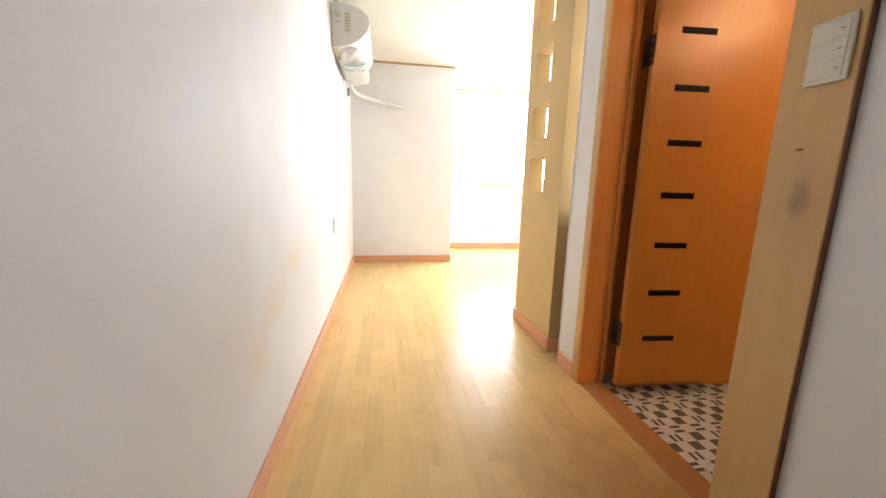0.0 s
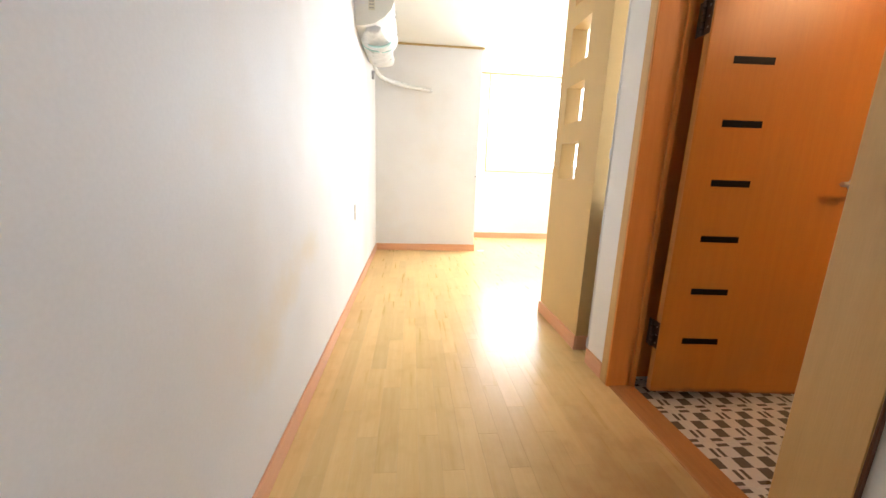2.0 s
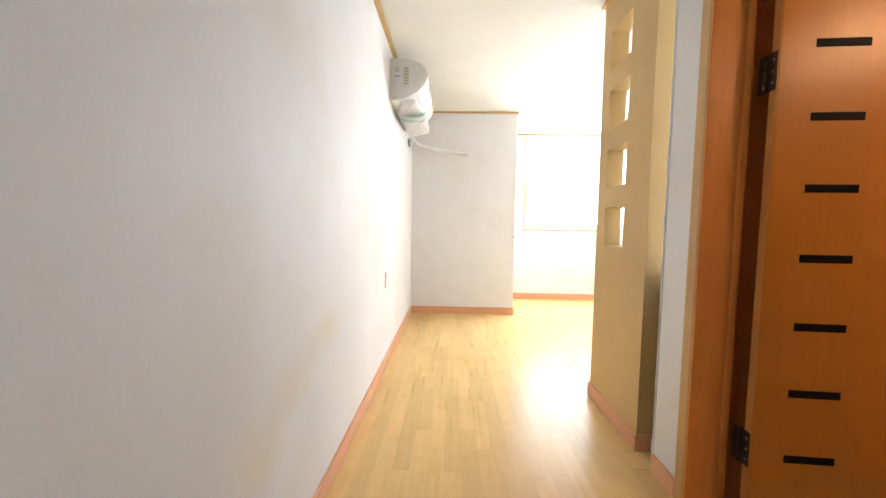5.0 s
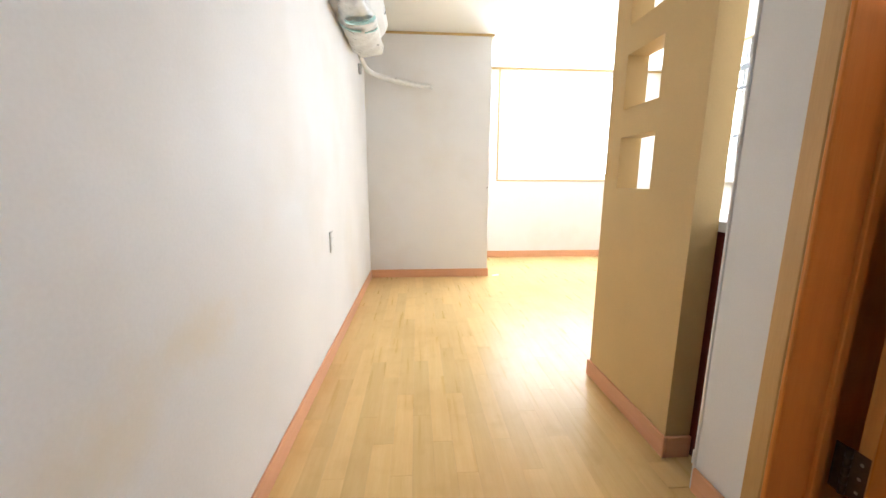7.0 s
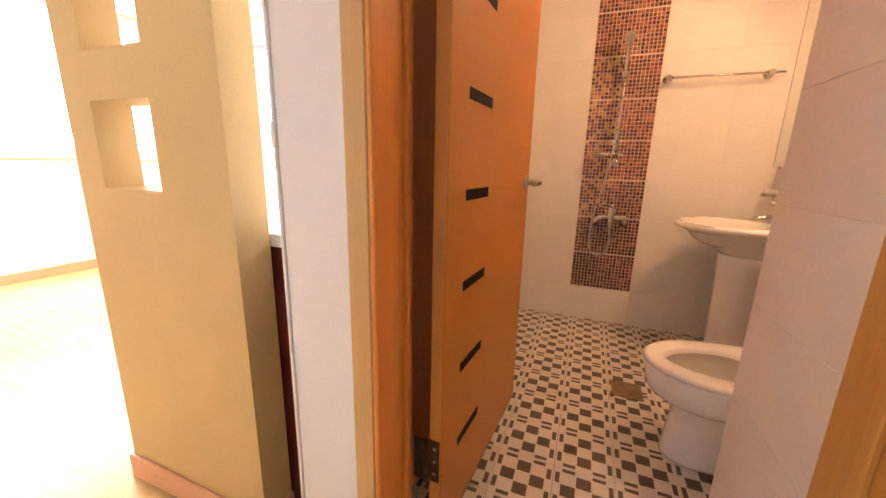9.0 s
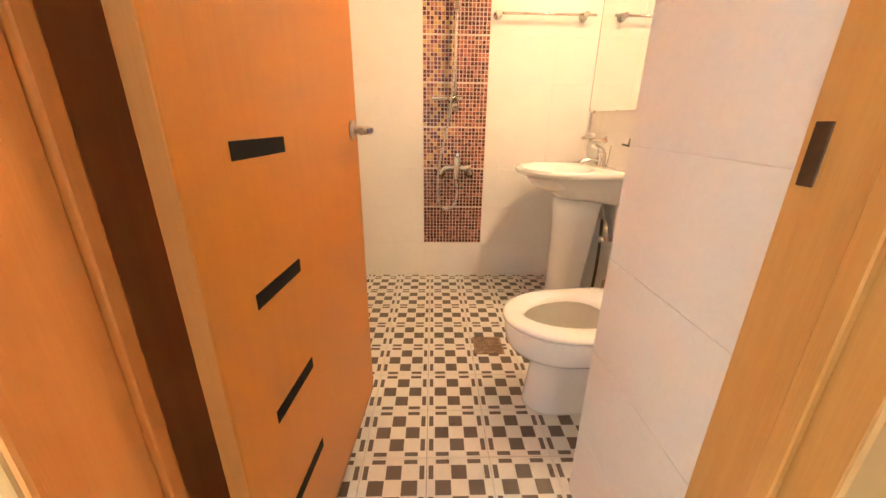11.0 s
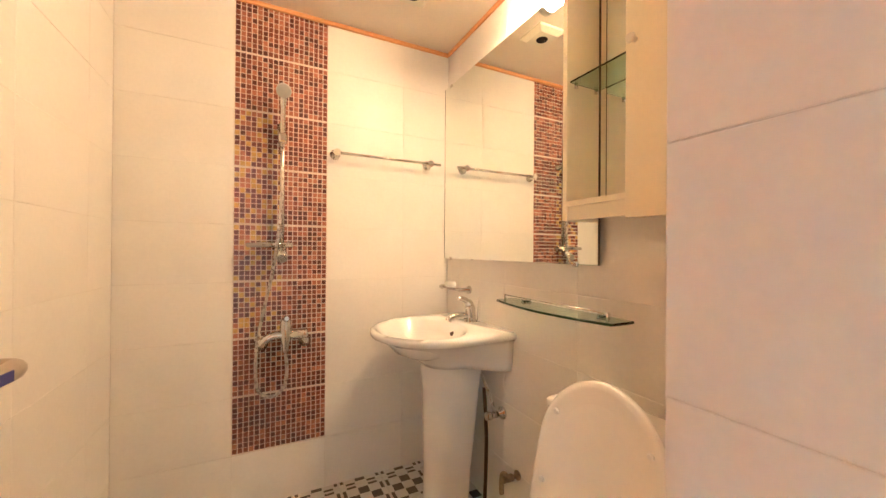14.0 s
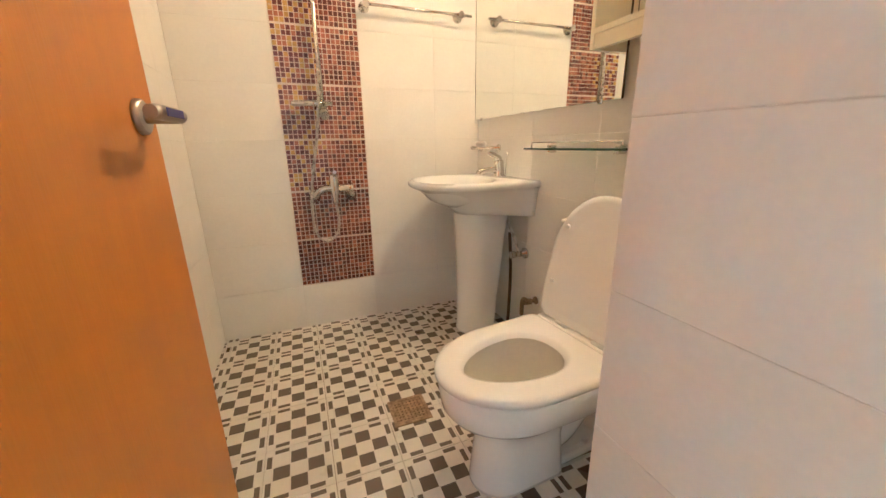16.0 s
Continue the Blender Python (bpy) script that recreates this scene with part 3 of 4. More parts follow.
    part("latch", slab(w - 0.001, w + 0.002, 0.008, 0.03, 0.90, 1.03), M["steel"], door)
    return door


bathroom_door()

# ---- bathroom pieces: mosaic ----
MY0, MY1, MZ0 = 1.062, 1.452, 0.212
ROW = 0.2528


def mosaic():
    bm = bmesh.new()
    cols, rows = 18, 11
    rng = random.Random(4)
    z_top = HB - 0.002
    for r in range(8):
        z0 = MZ0 + ROW * r
        for j in range(rows):
            for i in range(cols):
                pitch_y, pitch_z = (MY1 - MY0) / cols, (ROW - 0.007) / rows
                y = MY1 - (i + 0.5) * pitch_y
                z = z0 + 0.0055 + (j + 0.5) * pitch_z
                if z + 0.01 > z_top:
                    continue
                u = rng.random()
                k = 0 if u < 0.42 else 1 if u < 0.68 else 2
                if r <= 1:
                    k = 0 if u < 0.5 else 1 if u < 0.9 else 2
                if 2 <= r <= 5 and i < 9:
                    g = (r - 2) * 11 + j
                    v = rng.random()
                    if (i + abs(g % 10 - 5)) % 4 == 0 and v < 0.72 or v < 0.08:
                        k = 3
                    elif u < 0.62:
                        k = 4
                hy, hz = pitch_y * 0.41, pitch_z * 0.42
                x = 3.5075 - rng.random() * 0.0015
                n0 = len(bm.faces)
                box(bm, x, 3.514, y - hy, y + hy, z - hz, z + hz)
                bm.faces.ensure_lookup_table()
                for f in bm.faces[n0:]:
                    f.material_index = k
    me = finish("mosaic_strip", bm, [M["mos_brown"], M["mos_dark"], M["mos_tan"], M["mos_yellow"], M["mos_plum"]])
    ob = new("mosaic_strip", me)
    ob.parent = wall_bath_east
    tagged(ob, "vertical strip of brown, plum and amber glass mosaic", kind="stuff")


mosaic()
part("mosaic_bed", slab(3.5092, 3.516, MY0 - 0.001, MY1 + 0.001, MZ0, HB - 0.001), material("mosaic_grout", (0.80, 0.72, 0.62), 0.8, vary=0.06), wall_bath_east, "pale grout")

# ---- bathroom fittings ----
def ellipse(cx, cy, z, rx, ry, n=40, back=None, power=2.0):
    """A closed ring of points; back cuts it straight at that y."""
    pts = []
    for k in range(n):
        a = 2 * math.pi * k / n
        ca, sa = math.cos(a), math.sin(a)
        x = cx + rx * math.copysign(abs(ca) ** (2 / power), ca)
        y = cy + ry * math.copysign(abs(sa) ** (2 / power), sa)
        if back is not None:
            y = max(y, back)
        pts.append((x, y, z))
    return pts


def d_ring(rx, ry, cy, z, back, rb=None):
    """Half an ellipse in front, sides that flare to rb at the wall behind."""
    rb = rx if rb is None else rb
    pts = [(rx * math.cos(math.pi * k / 30), cy + ry * math.sin(math.pi * k / 30), z) for k in range(31)]
    ease = [(k / 7, (k / 7) ** 2 * (3 - 2 * k / 7)) for k in range(1, 7)]
    pts += [(-rx - (rb - rx) * e, cy + (back - cy) * q, z) for q, e in ease]
    pts += [(-rb + 2 * rb * k / 4, back, z) for k in range(5)]
    pts += [(rb + (rx - rb) * e, back + (cy - back) * q, z) for q, e in ease]
    return pts


def egg_ring(wb, wm, yb, ym, yf, z, r=0.02):
    """Straight back with rounded corners, near-straight sides, half an ellipse in front."""
    half = [(wm * math.cos(math.pi / 2 * k / 14), ym + (yf - ym) * math.sin(math.pi / 2 * k / 14)) for k in range(14, -1, -1)]
    half += [(wm + (wb - wm) * k / 4, ym + (yb + r - ym) * k / 4) for k in (1, 2, 3, 4)]
    half += [(wb - r + r * math.cos(math.pi / 2 * k / 3), yb + r - r * math.sin(math.pi / 2 * k / 3)) for k in (1, 2, 3)]
    half += [((wb - r) * k / 4, yb) for k in (3, 2, 1)]
    pts = [(x, y, z) for x, y in half]
    return pts + [(0, yb, z)] + [(-x, y, z) for x, y in reversed(half[1:])]


def wash_basin():
    """Pedestal basin; own y runs from the wall into the room, z from the floor."""
    ob = thing("wash_basin", "white ceramic pedestal wash basin with an oval bowl", "wash basin", (3.15, 0.403, -0.030), sz=0.963)
    bm = bmesh.new()
    rings = []
    for z, rx, ry, cy in ((0.668, 0.124, 0.112, 0.19), (0.69, 0.136, 0.128, 0.195), (0.725, 0.166, 0.165, 0.205), (0.765, 0.206, 0.212, 0.22), (0.792, 0.240, 0.251, 0.235), (0.804, 0.258, 0.271, 0.242), (0.810, 0.268, 0.281, 0.243),
                          (0.818, 0.273, 0.286, 0.243), (0.831, 0.273, 0.286, 0.243), (0.840, 0.262, 0.275, 0.243)):
        rings.append(d_ring(rx, ry, cy, z, 0.003, max(rx, 0.238 + 0.02 * (z - 0.668) / 0.17)))
    for z, rx, ry, cy in ((0.839, 0.240, 0.190, 0.318), (0.828, 0.228, 0.178, 0.318), (0.79, 0.205, 0.158, 0.315), (0.74, 0.16, 0.125, 0.305), (0.71, 0.09, 0.075, 0.295), (0.705, 0.02, 0.02, 0.29)):
        rings.append(ellipse(0, cy, z, rx, ry, 48, power=2.1))
    ring_loft(bm, rings)
    part("bowl", bm, M["ceramic"], ob)
    bm = bmesh.new()
    rings = []
    for z, rx, ry, back in ((0.0, 0.098, 0.105, 0.115), (0.012, 0.098, 0.105, 0.115), (0.03, 0.094, 0.10, 0.115), (0.2, 0.098, 0.098, 0.105), (0.4, 0.108, 0.1, 0.09), (0.55, 0.118, 0.104, 0.08), (0.67, 0.128, 0.11, 0.07)):
        rings.append(egg_ring(rx * 0.97, rx, back, 0.19, 0.19 + ry, z, 0.012))
    ring_loft(bm, rings)
    part("pedestal", bm, M["ceramic"], ob)
    bm = bmesh.new()
    tube(bm, [(0, 0.29, 0.704), (0, 0.29, 0.709)], [0.024, 0.022], 18)
    part("drain_ring", bm, M["chrome"], ob, "chrome drain ring")
    bm = bmesh.new()
    tube(bm, [(0.0, 0.150, 0.795), (0.0, 0.1635, 0.793)], [0.011, 0.009], 12)
    part("overflow", bm, M["old_brass"], ob, "dark overflow hole")
    tap = part("tap_body", tube(bmesh.new(), smooth_path([(0, 0.06, 0.842), (0, 0.06, 0.87), (0, 0.062, 0.895), (0, 0.066, 0.925)], 4), [0.032, 0.03, 0.027] + [0.025] * 9 + [0.02], 16), M["chrome"], ob, "chrome mixer tap")
    part("spout", tube(bmesh.new(), smooth_path([(0, 0.07, 0.872), (0, 0.12, 0.878), (0, 0.165, 0.870), (0, 0.178, 0.855)], 4), 0.0155, 12), M["chrome"], tap)
    part("tap_lever", tube(bmesh.new(), smooth_path([(0, 0.064, 0.925), (0, 0.085, 0.948), (0, 0.125, 0.962)], 4), [0.020] * 3 + [0.013] * 4 + [0.010, 0.008], 10), M["chrome"], tap)
    part("pop_up_rod", tube(bmesh.new(), [(-0.02, 0.035, 0.842), (-0.024, 0.03, 0.955), (-0.024, 0.03, 0.962)], [0.003, 0.003, 0.006], 8), M["chrome"], tap)
    return ob


wash_basin()


def hole_ring(w, yb, ym, yf, z):
    """An egg-shaped opening, as many points as egg_ring has."""
    pts = []
    for k in range(50):
        s, c = math.cos(math.pi * k / 25), math.sin(math.pi * k / 25)
        pts.append((w * math.copysign(abs(c) ** (1.12 if s > 0 else 0.85), c), ym + (yf - ym if s > 0 else ym - yb) * s, z))
    return pts


def toilet():
    """Close-coupled toilet with its lid up; own y runs out from the wall."""
    ob = thing("toilet", "white ceramic toilet with its seat lid raised", "toilet", (2.322, 0.403, -0.030), rz=4.5, sz=0.92)
    bm = bmesh.new()
    rings = []
    for z, wb, wm, yb, ym, yf, r in ((0.0, 0.092, 0.088, 0.355, 0.53, 0.632, 0.03), (0.012, 0.092, 0.088, 0.355, 0.53, 0.632, 0.03), (0.16, 0.088, 0.084, 0.368, 0.52, 0.615, 0.03),
                                     (0.235, 0.088, 0.084, 0.36, 0.52, 0.615, 0.03), (0.262, 0.125, 0.12, 0.30, 0.51, 0.655, 0.03), (0.285, 0.165, 0.155, 0.24, 0.50, 0.70, 0.03),
                                     (0.31, 0.184, 0.174, 0.20, 0.49, 0.716, 0.03), (0.392, 0.190, 0.182, 0.18, 0.49, 0.726, 0.03), (0.4015, 0.184, 0.176, 0.186, 0.49, 0.72, 0.03)):
        rings.append(egg_ring(wb, wm, yb, ym, yf, z, r))
    rings.append(hole_ring(0.115, 0.345, 0.46, 0.668, 0.4005))
    ring_loft(bm, rings, cap1=False)
    part("bowl", bm, M["ceramic"], ob)
    rings = []
    for z, k in ((0.4045, -0.008), (0.409, 0.0), (0.420, 0.0), (0.4275, -0.006), (0.430, -0.016)):
        rings.append(egg_ring(0.196 + k, 0.189 + k, 0.268 - k, 0.49, 0.733 + k, z, 0.028))
    for z, k in ((0.431, 0.016), (0.426, 0.004), (0.412, -0.004)):
        rings.append(hole_ring(0.108 + k, 0.352 - k, 0.46, 0.660 + k, z))
    for z, k in ((0.398, 0.002), (0.36, -0.004), (0.29, -0.02), (0.22, -0.035), (0.19, -0.05)):
        rings.append(hole_ring(0.104 + k, 0.357 - k, 0.46, 0.655 + 1.6 * k, z))
    # seat ring, then the visible inside of the bowl
    seat = bmesh.new()
    bm = bmesh.new()
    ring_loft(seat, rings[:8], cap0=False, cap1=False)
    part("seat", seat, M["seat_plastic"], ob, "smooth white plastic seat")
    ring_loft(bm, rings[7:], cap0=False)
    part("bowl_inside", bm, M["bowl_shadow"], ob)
    bm = bmesh.new()
    tilt = radians(9)

    def on_lid(x, y, off):
        return Vector((x, 0.258 - y * math.sin(tilt) - off * math.cos(tilt), 0.43 + y * math.cos(tilt) - off * math.sin(tilt)))

    lid = []
    for off, k in ((0.004, -0.06), (0.0, -0.02), (0.0, -0.006), (0.006, 0.0), (0.016, 0.0), (0.022, -0.008)):
        lid.append([on_lid(x, y, off) for x, y, _ in egg_ring(0.192 + k, 0.182 + k, 0.005 - k * 0.5, 0.235, 0.468 + k, 0, 0.03)])
    ring_loft(bm, lid)
    lid_ob = part("lid", bm, M["seat_plastic"], ob, "raised white plastic lid")
    for x, y in ((-0.15, 0.14), (0.15, 0.14), (-0.128, 0.345), (0.128, 0.345)):
        p = on_lid(x, y, 0.0)
        part("buffer", tube(bmesh.new(), [p, p + Vector((0, 0.006, 0))], [0.009, 0.006], 10), M["white_plastic"], lid_ob)
    part("hinge_bar", slab(-0.178, 0.178, 0.236, 0.270, 0.405, 0.4285, bevel=0.003), M["seat_plastic"], ob)
    for x in (-0.075, 0.075):
        part("lid_hinge", tube(bmesh.new(), [(x - 0.022, 0.256, 0.433), (x + 0.022, 0.256, 0.433)], 0.007, 10), M["white_plastic"], ob)
    bm = bmesh.new()
    box(bm, -0.185, 0.185, 0.020, 0.175, 0.39, 0.75, bevel=0.03, seg=3)
    tank = part("tank", bm, M["ceramic"], ob)
    part("tank_lid", slab(-0.195, 0.195, 0.018, 0.18, 0.751, 0.785, bevel=0.012, seg=3), M["ceramic"], tank)
    part("flush_button", tube(bmesh.new(), [(0, 0.09, 0.785), (0, 0.09, 0.791)], [0.022, 0.02], 16), M["chrome"], tank)
    part("foot", slab(-0.078, 0.078, 0.10, 0.365, 0.0, 0.05, bevel=0.018, seg=2), M["ceramic"], ob)
    part("trap", tube(bmesh.new(), smooth_path([(0, 0.40, 0.10), (0, 0.33, 0.09), (0, 0.26, 0.16), (0, 0.21, 0.25), (0, 0.16, 0.20), (0, 0.14, 0.03)], 5), 0.058, 18), M["ceramic"], ob)
    part("bowl_rear", slab(-0.10, 0.10, 0.06, 0.30, 0.27, 0.394, bevel=0.03, seg=2), M["ceramic"], ob)
    for x in (-0.062, 0.062):
        part("floor_bolt", tube(bmesh.new(), [(x, 0.25, 0.05), (x, 0.25, 0.064)], [0.011, 0.008], 10), M["white_plastic"], ob)
    return ob


toilet()

part_mirror = thing("mirror", "frameless rectangular bathroom mirror over the basin", "mirror", (2.464, 0.4185, 1.072))
part("backing", slab(0.02, 1.02, -0.0150, -0.0005, 0.02, 0.925), M["cabinet"], part_mirror)
part("silvered_glass", slab(0, 1.040, 0, 0.005, 0, 0.945, bevel=0.0015), M["mirror"], part_mirror)
for x in (-0.0035, 1.0405):
    part("mirror_edge", slab(x, x + 0.003, 0, 0.0052, 0, 0.945), M["old_brass"], part_mirror, "dark worn glass edge")
for x, z in ((0.08, 0.0), (0.96, 0.0), (0.08, 0.94), (0.96, 0.94)):
    part("clip", slab(x, x + 0.02, 0, 0.008, z - 0.008, z + 0.008, bevel=0.002), M["chrome"], part_mirror)


def wall_cabinet():
    ob = thing("wall_cabinet", "cream bathroom wall cabinet with open shelves and one door", "cabinet", (2.108, 0.4115, 1.204))
    w, dp, h, t = 0.372, 0.142, 0.775, 0.015
    part("side_panel", slab(0, t, 0, dp, 0, h), M["cabinet"], ob)
    part("side_panel", slab(w - t, w, 0, dp, 0, h), M["cabinet"], ob)
    part("top_panel", slab(t, w - t, 0, dp, h - t, h), M["cabinet"], ob)
    part("bottom_panel", slab(t, w - t, 0, dp, 0.04, 0.04 + t), M["cabinet"], ob)
    part("apron", slab(t, w - t, dp - 0.02, dp - 0.004, 0.0, 0.039), M["cabinet"], ob)
    part("divider", slab(0.152, 0.152 + t, 0.008, dp, 0.056, h - t - 0.001), M["cabinet"], ob)
    part("back_panel", slab(t, w - t, 0.0, 0.007, 0.056, h - t), M["cabinet"], ob)
    part("back_mirror", slab(0.170, w - t - 0.028, 0.0075, 0.0095, 0.058, h - 0.05), M["mirror"], ob, "mirrored back")
    part("mirror_edge", slab(w - t - 0.0275, w - t - 0.0252, 0.0075, 0.0097, 0.058, h - 0.05), M["old_brass"], ob, "dark mirror edge")
    shelf = part("shelf", slab(0.168, w - t - 0.001, 0.012, dp - 0.012, 0.40, 0.405), M["green_glass"], ob, "green glass shelf")
    for x in (0.174, w - t - 0.006):
        for y in (0.03, dp - 0.03):
            part("shelf_pin", tube(bmesh.new(), [(x, y, 0.386), (x, y, 0.3995)], 0.005, 8), M["chrome"], shelf)
    door = part("cabinet_door", slab(-0.002, 0.153, dp + 0.001, dp + 0.02, -0.01, h + 0.004, bevel=0.002), M["cabinet"], ob)
    part("knob", tube(bmesh.new(), [(0.128, dp + 0.02, 0.40), (0.128, dp + 0.03, 0.40), (0.128, dp + 0.036, 0.40), (0.128, dp + 0.043, 0.40)], [0.006, 0.007, 0.012, 0.009], 14), M["ivory_plastic"], door)
    return ob


wall_cabinet()


def glass_shelf():
    ob = thing("glass_shelf", "curved green glass shelf on chrome brackets", "shelf", (2.355, 0.403, 0.913))
    w = 0.535
    n = 24
    front = [(w * k / n, 0.07 + 0.062 * math.sin(math.pi * (0.12 + 0.76 * k / n)), 0) for k in range(n + 1)]
    outline = [(0, 0.004, 0)] + front + [(w, 0.004, 0)]
    bm = bmesh.new()
    lo = [bm.verts.new((x, y, 0)) for x, y, _ in outline]
    hi = [bm.verts.new((x, y, 0.008)) for x, y, _ in outline]
    bm.faces.new(list(reversed(lo))), bm.faces.new(hi)
    for i in range(len(lo)):
        j = (i + 1) % len(lo)
        bm.faces.new((lo[i], lo[j], hi[j], hi[i]))
    part("glass", bm, M["green_glass"], ob)
    rim = bmesh.new()
    ring_loft(rim, [[(x, y + 0.0003, 0.0006), (x, y + 0.0016, 0.0006), (x, y + 0.0016, 0.0074), (x, y + 0.0003, 0.0074)] for x, y, _ in front])
    part("glass_edge", rim, M["glass_edge"], ob, "dark green polished front edge")
    for x in (0.09, w - 0.09):
        br = part("bracket", slab(x - 0.012, x + 0.012, 0.0, 0.04, -0.012, -0.0005, bevel=0.003), M["chrome"], ob, "chrome clamp")
        part("bracket_pad", slab(x - 0.012, x + 0.012, 0.0, 0.035, 0.0085, 0.018, bevel=0.003), M["chrome"], br)
    for x in (0.03, w - 0.03):
        part("rail_post", tube(bmesh.new(), [(x, 0.075, 0.008), (x, 0.075, 0.032)], 0.0035, 8), M["chrome"], ob)
    part("guard_rail", tube(bmesh.new(), [(0.03, 0.075, 0.029), (w - 0.03, 0.075, 0.029)], 0.0022, 8), M["chrome"], ob, "thin chrome guard rail")
    return ob


glass_shelf()


def shower_set():
    X = 3.5085
    ob = thing("shower_rail", "chrome shower rail with a hand shower and hose", "shower", (X, 1.262, -0.03))
    part("riser", tube(bmesh.new(), [(-0.055, 0, 1.13), (-0.055, 0, 1.80)], 0.0105, 14), M["chrome"], ob)
    for z in (1.16, 1.70):
        bm = tube(bmesh.new(), [(0, 0, z), (-0.012, 0, z), (-0.02, 0, z), (-0.055, 0, z)], [0.022, 0.022, 0.012, 0.012], 16)
        part("wall_mount", bm, M["chrome"], ob)
    bm = tube(bmesh.new(), smooth_path([(-0.06, 0, 1.60), (-0.075, 0, 1.70), (-0.09, 0.0, 1.79), (-0.105, 0, 1.83)], 4), [0.011] * 8 + [0.014] * 3 + [0.02, 0.024], 14)
    head = part("hand_shower", bm, M["chrome"], ob)
    bm = tube(bmesh.new(), [(-0.09, 0, 1.845), (-0.11, 0, 1.835), (-0.135, 0, 1.822), (-0.14, 0, 1.819)], [0.018, 0.029, 0.031, 0.028], 20)
    part("shower_head", bm, M["alu"], head, "grey-faced shower head")
    bm = bmesh.new()
    box(bm, -0.085, -0.035, -0.02, 0.02, 1.615, 1.66, bevel=0.01, seg=2)
    part("slider", bm, M["chrome"], ob)
    bm = tube(bmesh.new(), [(-0.055, 0.10, 1.165), (-0.055, -0.045, 1.165)], [0.013, 0.013], 14)
    part("crossbar", bm, M["chrome"], ob)
    bm = tube(bmesh.new(), [(-0.055, -0.0, 1.16), (-0.085, -0.0, 1.125), (-0.135, 0, 1.105)], [0.016, 0.022, 0.02], 16)
    part("diverter", bm, M["chrome"], ob)
    part("soap_dish", slab(-0.085, -0.035, 0.078, 0.14, 1.153, 1.172, bevel=0.006, seg=2), M["steel"], ob, "dull metal soap dish")
    mix = thing("shower_mixer", "chrome wall-mounted shower mixer with a hanging hose", "tap", (X, 1.243, -0.033))
    for y in (-0.086, 0.098):
        part("wall_flange", tube(bmesh.new(), [(0, y, 0.722), (-0.010, y, 0.722), (-0.016, y, 0.722), (-0.034, y, 0.722)], [0.030, 0.028, 0.016, 0.016], 20), M["chrome"], mix)
    arm = smooth_path([(-0.034, 0.098, 0.720), (-0.050, 0.096, 0.728), (-0.06, 0.082, 0.750), (-0.06, 0.05, 0.766), (-0.06, 0.0, 0.768)], 5)
    part("mixer_arm", tube(bmesh.new(), arm, [0.017] * 6 + [0.0185] * 15, 16), M["chrome"], mix)
    part("mixer_body", tube(bmesh.new(), [(-0.06, 0.0, 0.766), (-0.06, -0.028, 0.766), (-0.06, -0.03, 0.766), (-0.06, -0.08, 0.766), (-0.06, -0.086, 0.766), (-0.06, -0.092, 0.766)], [0.019, 0.019, 0.022, 0.022, 0.025, 0.019], 18), M["chrome"], mix)
    part("stub", tube(bmesh.new(), smooth_path([(-0.034, -0.086, 0.722), (-0.052, -0.084, 0.732), (-0.06, -0.076, 0.752)], 4), 0.016, 14), M["chrome"], mix)
    part("cartridge", tube(bmesh.new(), [(-0.06, 0, 0.685), (-0.06, 0, 0.70), (-0.06, 0, 0.725), (-0.06, 0, 0.75), (-0.06, 0, 0.80), (-0.06, 0, 0.832), (-0.062, 0, 0.842)], [0.011, 0.014, 0.016, 0.024, 0.025, 0.022, 0.015], 18), M["chrome"], mix)
    part("mixer_lever", tube(bmesh.new(), smooth_path([(-0.065, 0, 0.83), (-0.095, 0, 0.846), (-0.135, 0, 0.852)], 4), [0.012] * 5 + [0.009] * 4, 12), M["chrome"], mix)
    hose = smooth_path([(-0.06, 0.0, 0.70), (-0.062, -0.006, 0.60), (-0.06, 0.01, 0.53), (-0.06, 0.055, 0.50), (-0.06, 0.105, 0.53), (-0.06, 0.118, 0.62), (-0.06, 0.11, 0.76),
                        (-0.062, 0.085, 0.90), (-0.066, 0.055, 1.05), (-0.075, 0.03, 1.25), (-0.078, 0.02, 1.45), (-0.06, 0.017, 1.60)], 6)
    part("hose", tube(bmesh.new(), hose, 0.0075, 10), M["hose"], mix, "flexible metal shower hose")


shower_set()


def towel_rail():
    ob = thing("towel_rail", "slim chrome towel rail on the tiled wall", "towel rail", (3.5085, 0.0, 1.578))
    for y in (0.535, 1.025):
        part("post", tube(bmesh.new(), [(0, y, 0), (-0.008, y, 0), (-0.012, y, 0), (-0.05, y, 0), (-0.062, y, 0)], [0.025, 0.024, 0.013, 0.014, 0.017], 16), M["chrome"], ob)
    part("rail", tube(bmesh.new(), [(-0.052, 0.475, 0), (-0.052, 1.04, 0)], 0.007, 12), M["chrome"], ob)


towel_rail()


def soap_holder():
    ob = thing("soap_holder", "chrome soap holder with a white soap bar", "soap dish", (3.335, 0.403, 0.918))
    part("arm", tube(bmesh.new(), [(-0.075, 0.055, 0), (0.15, 0.055, 0)], 0.0065, 10), M["chrome"], ob)
    for x in (-0.075, 0.13):
        part("post", tube(bmesh.new(), [(x, 0, 0), (x, 0.008, 0), (x, 0.012, 0), (x, 0.06, 0)], [0.02, 0.02, 0.01, 0.012], 14), M["chrome"], ob)
    bm = bmesh.new()
    ring_loft(bm, [ellipse(0.03, 0.055, z, rx, ry, 24) for z, rx, ry in ((0.008, 0.03, 0.015), (0.013, 0.042, 0.024), (0.025, 0.044, 0.026), (0.035, 0.036, 0.02))])
    part("soap_bar", bm, M["soap"], ob, "white soap bar")


soap_holder()


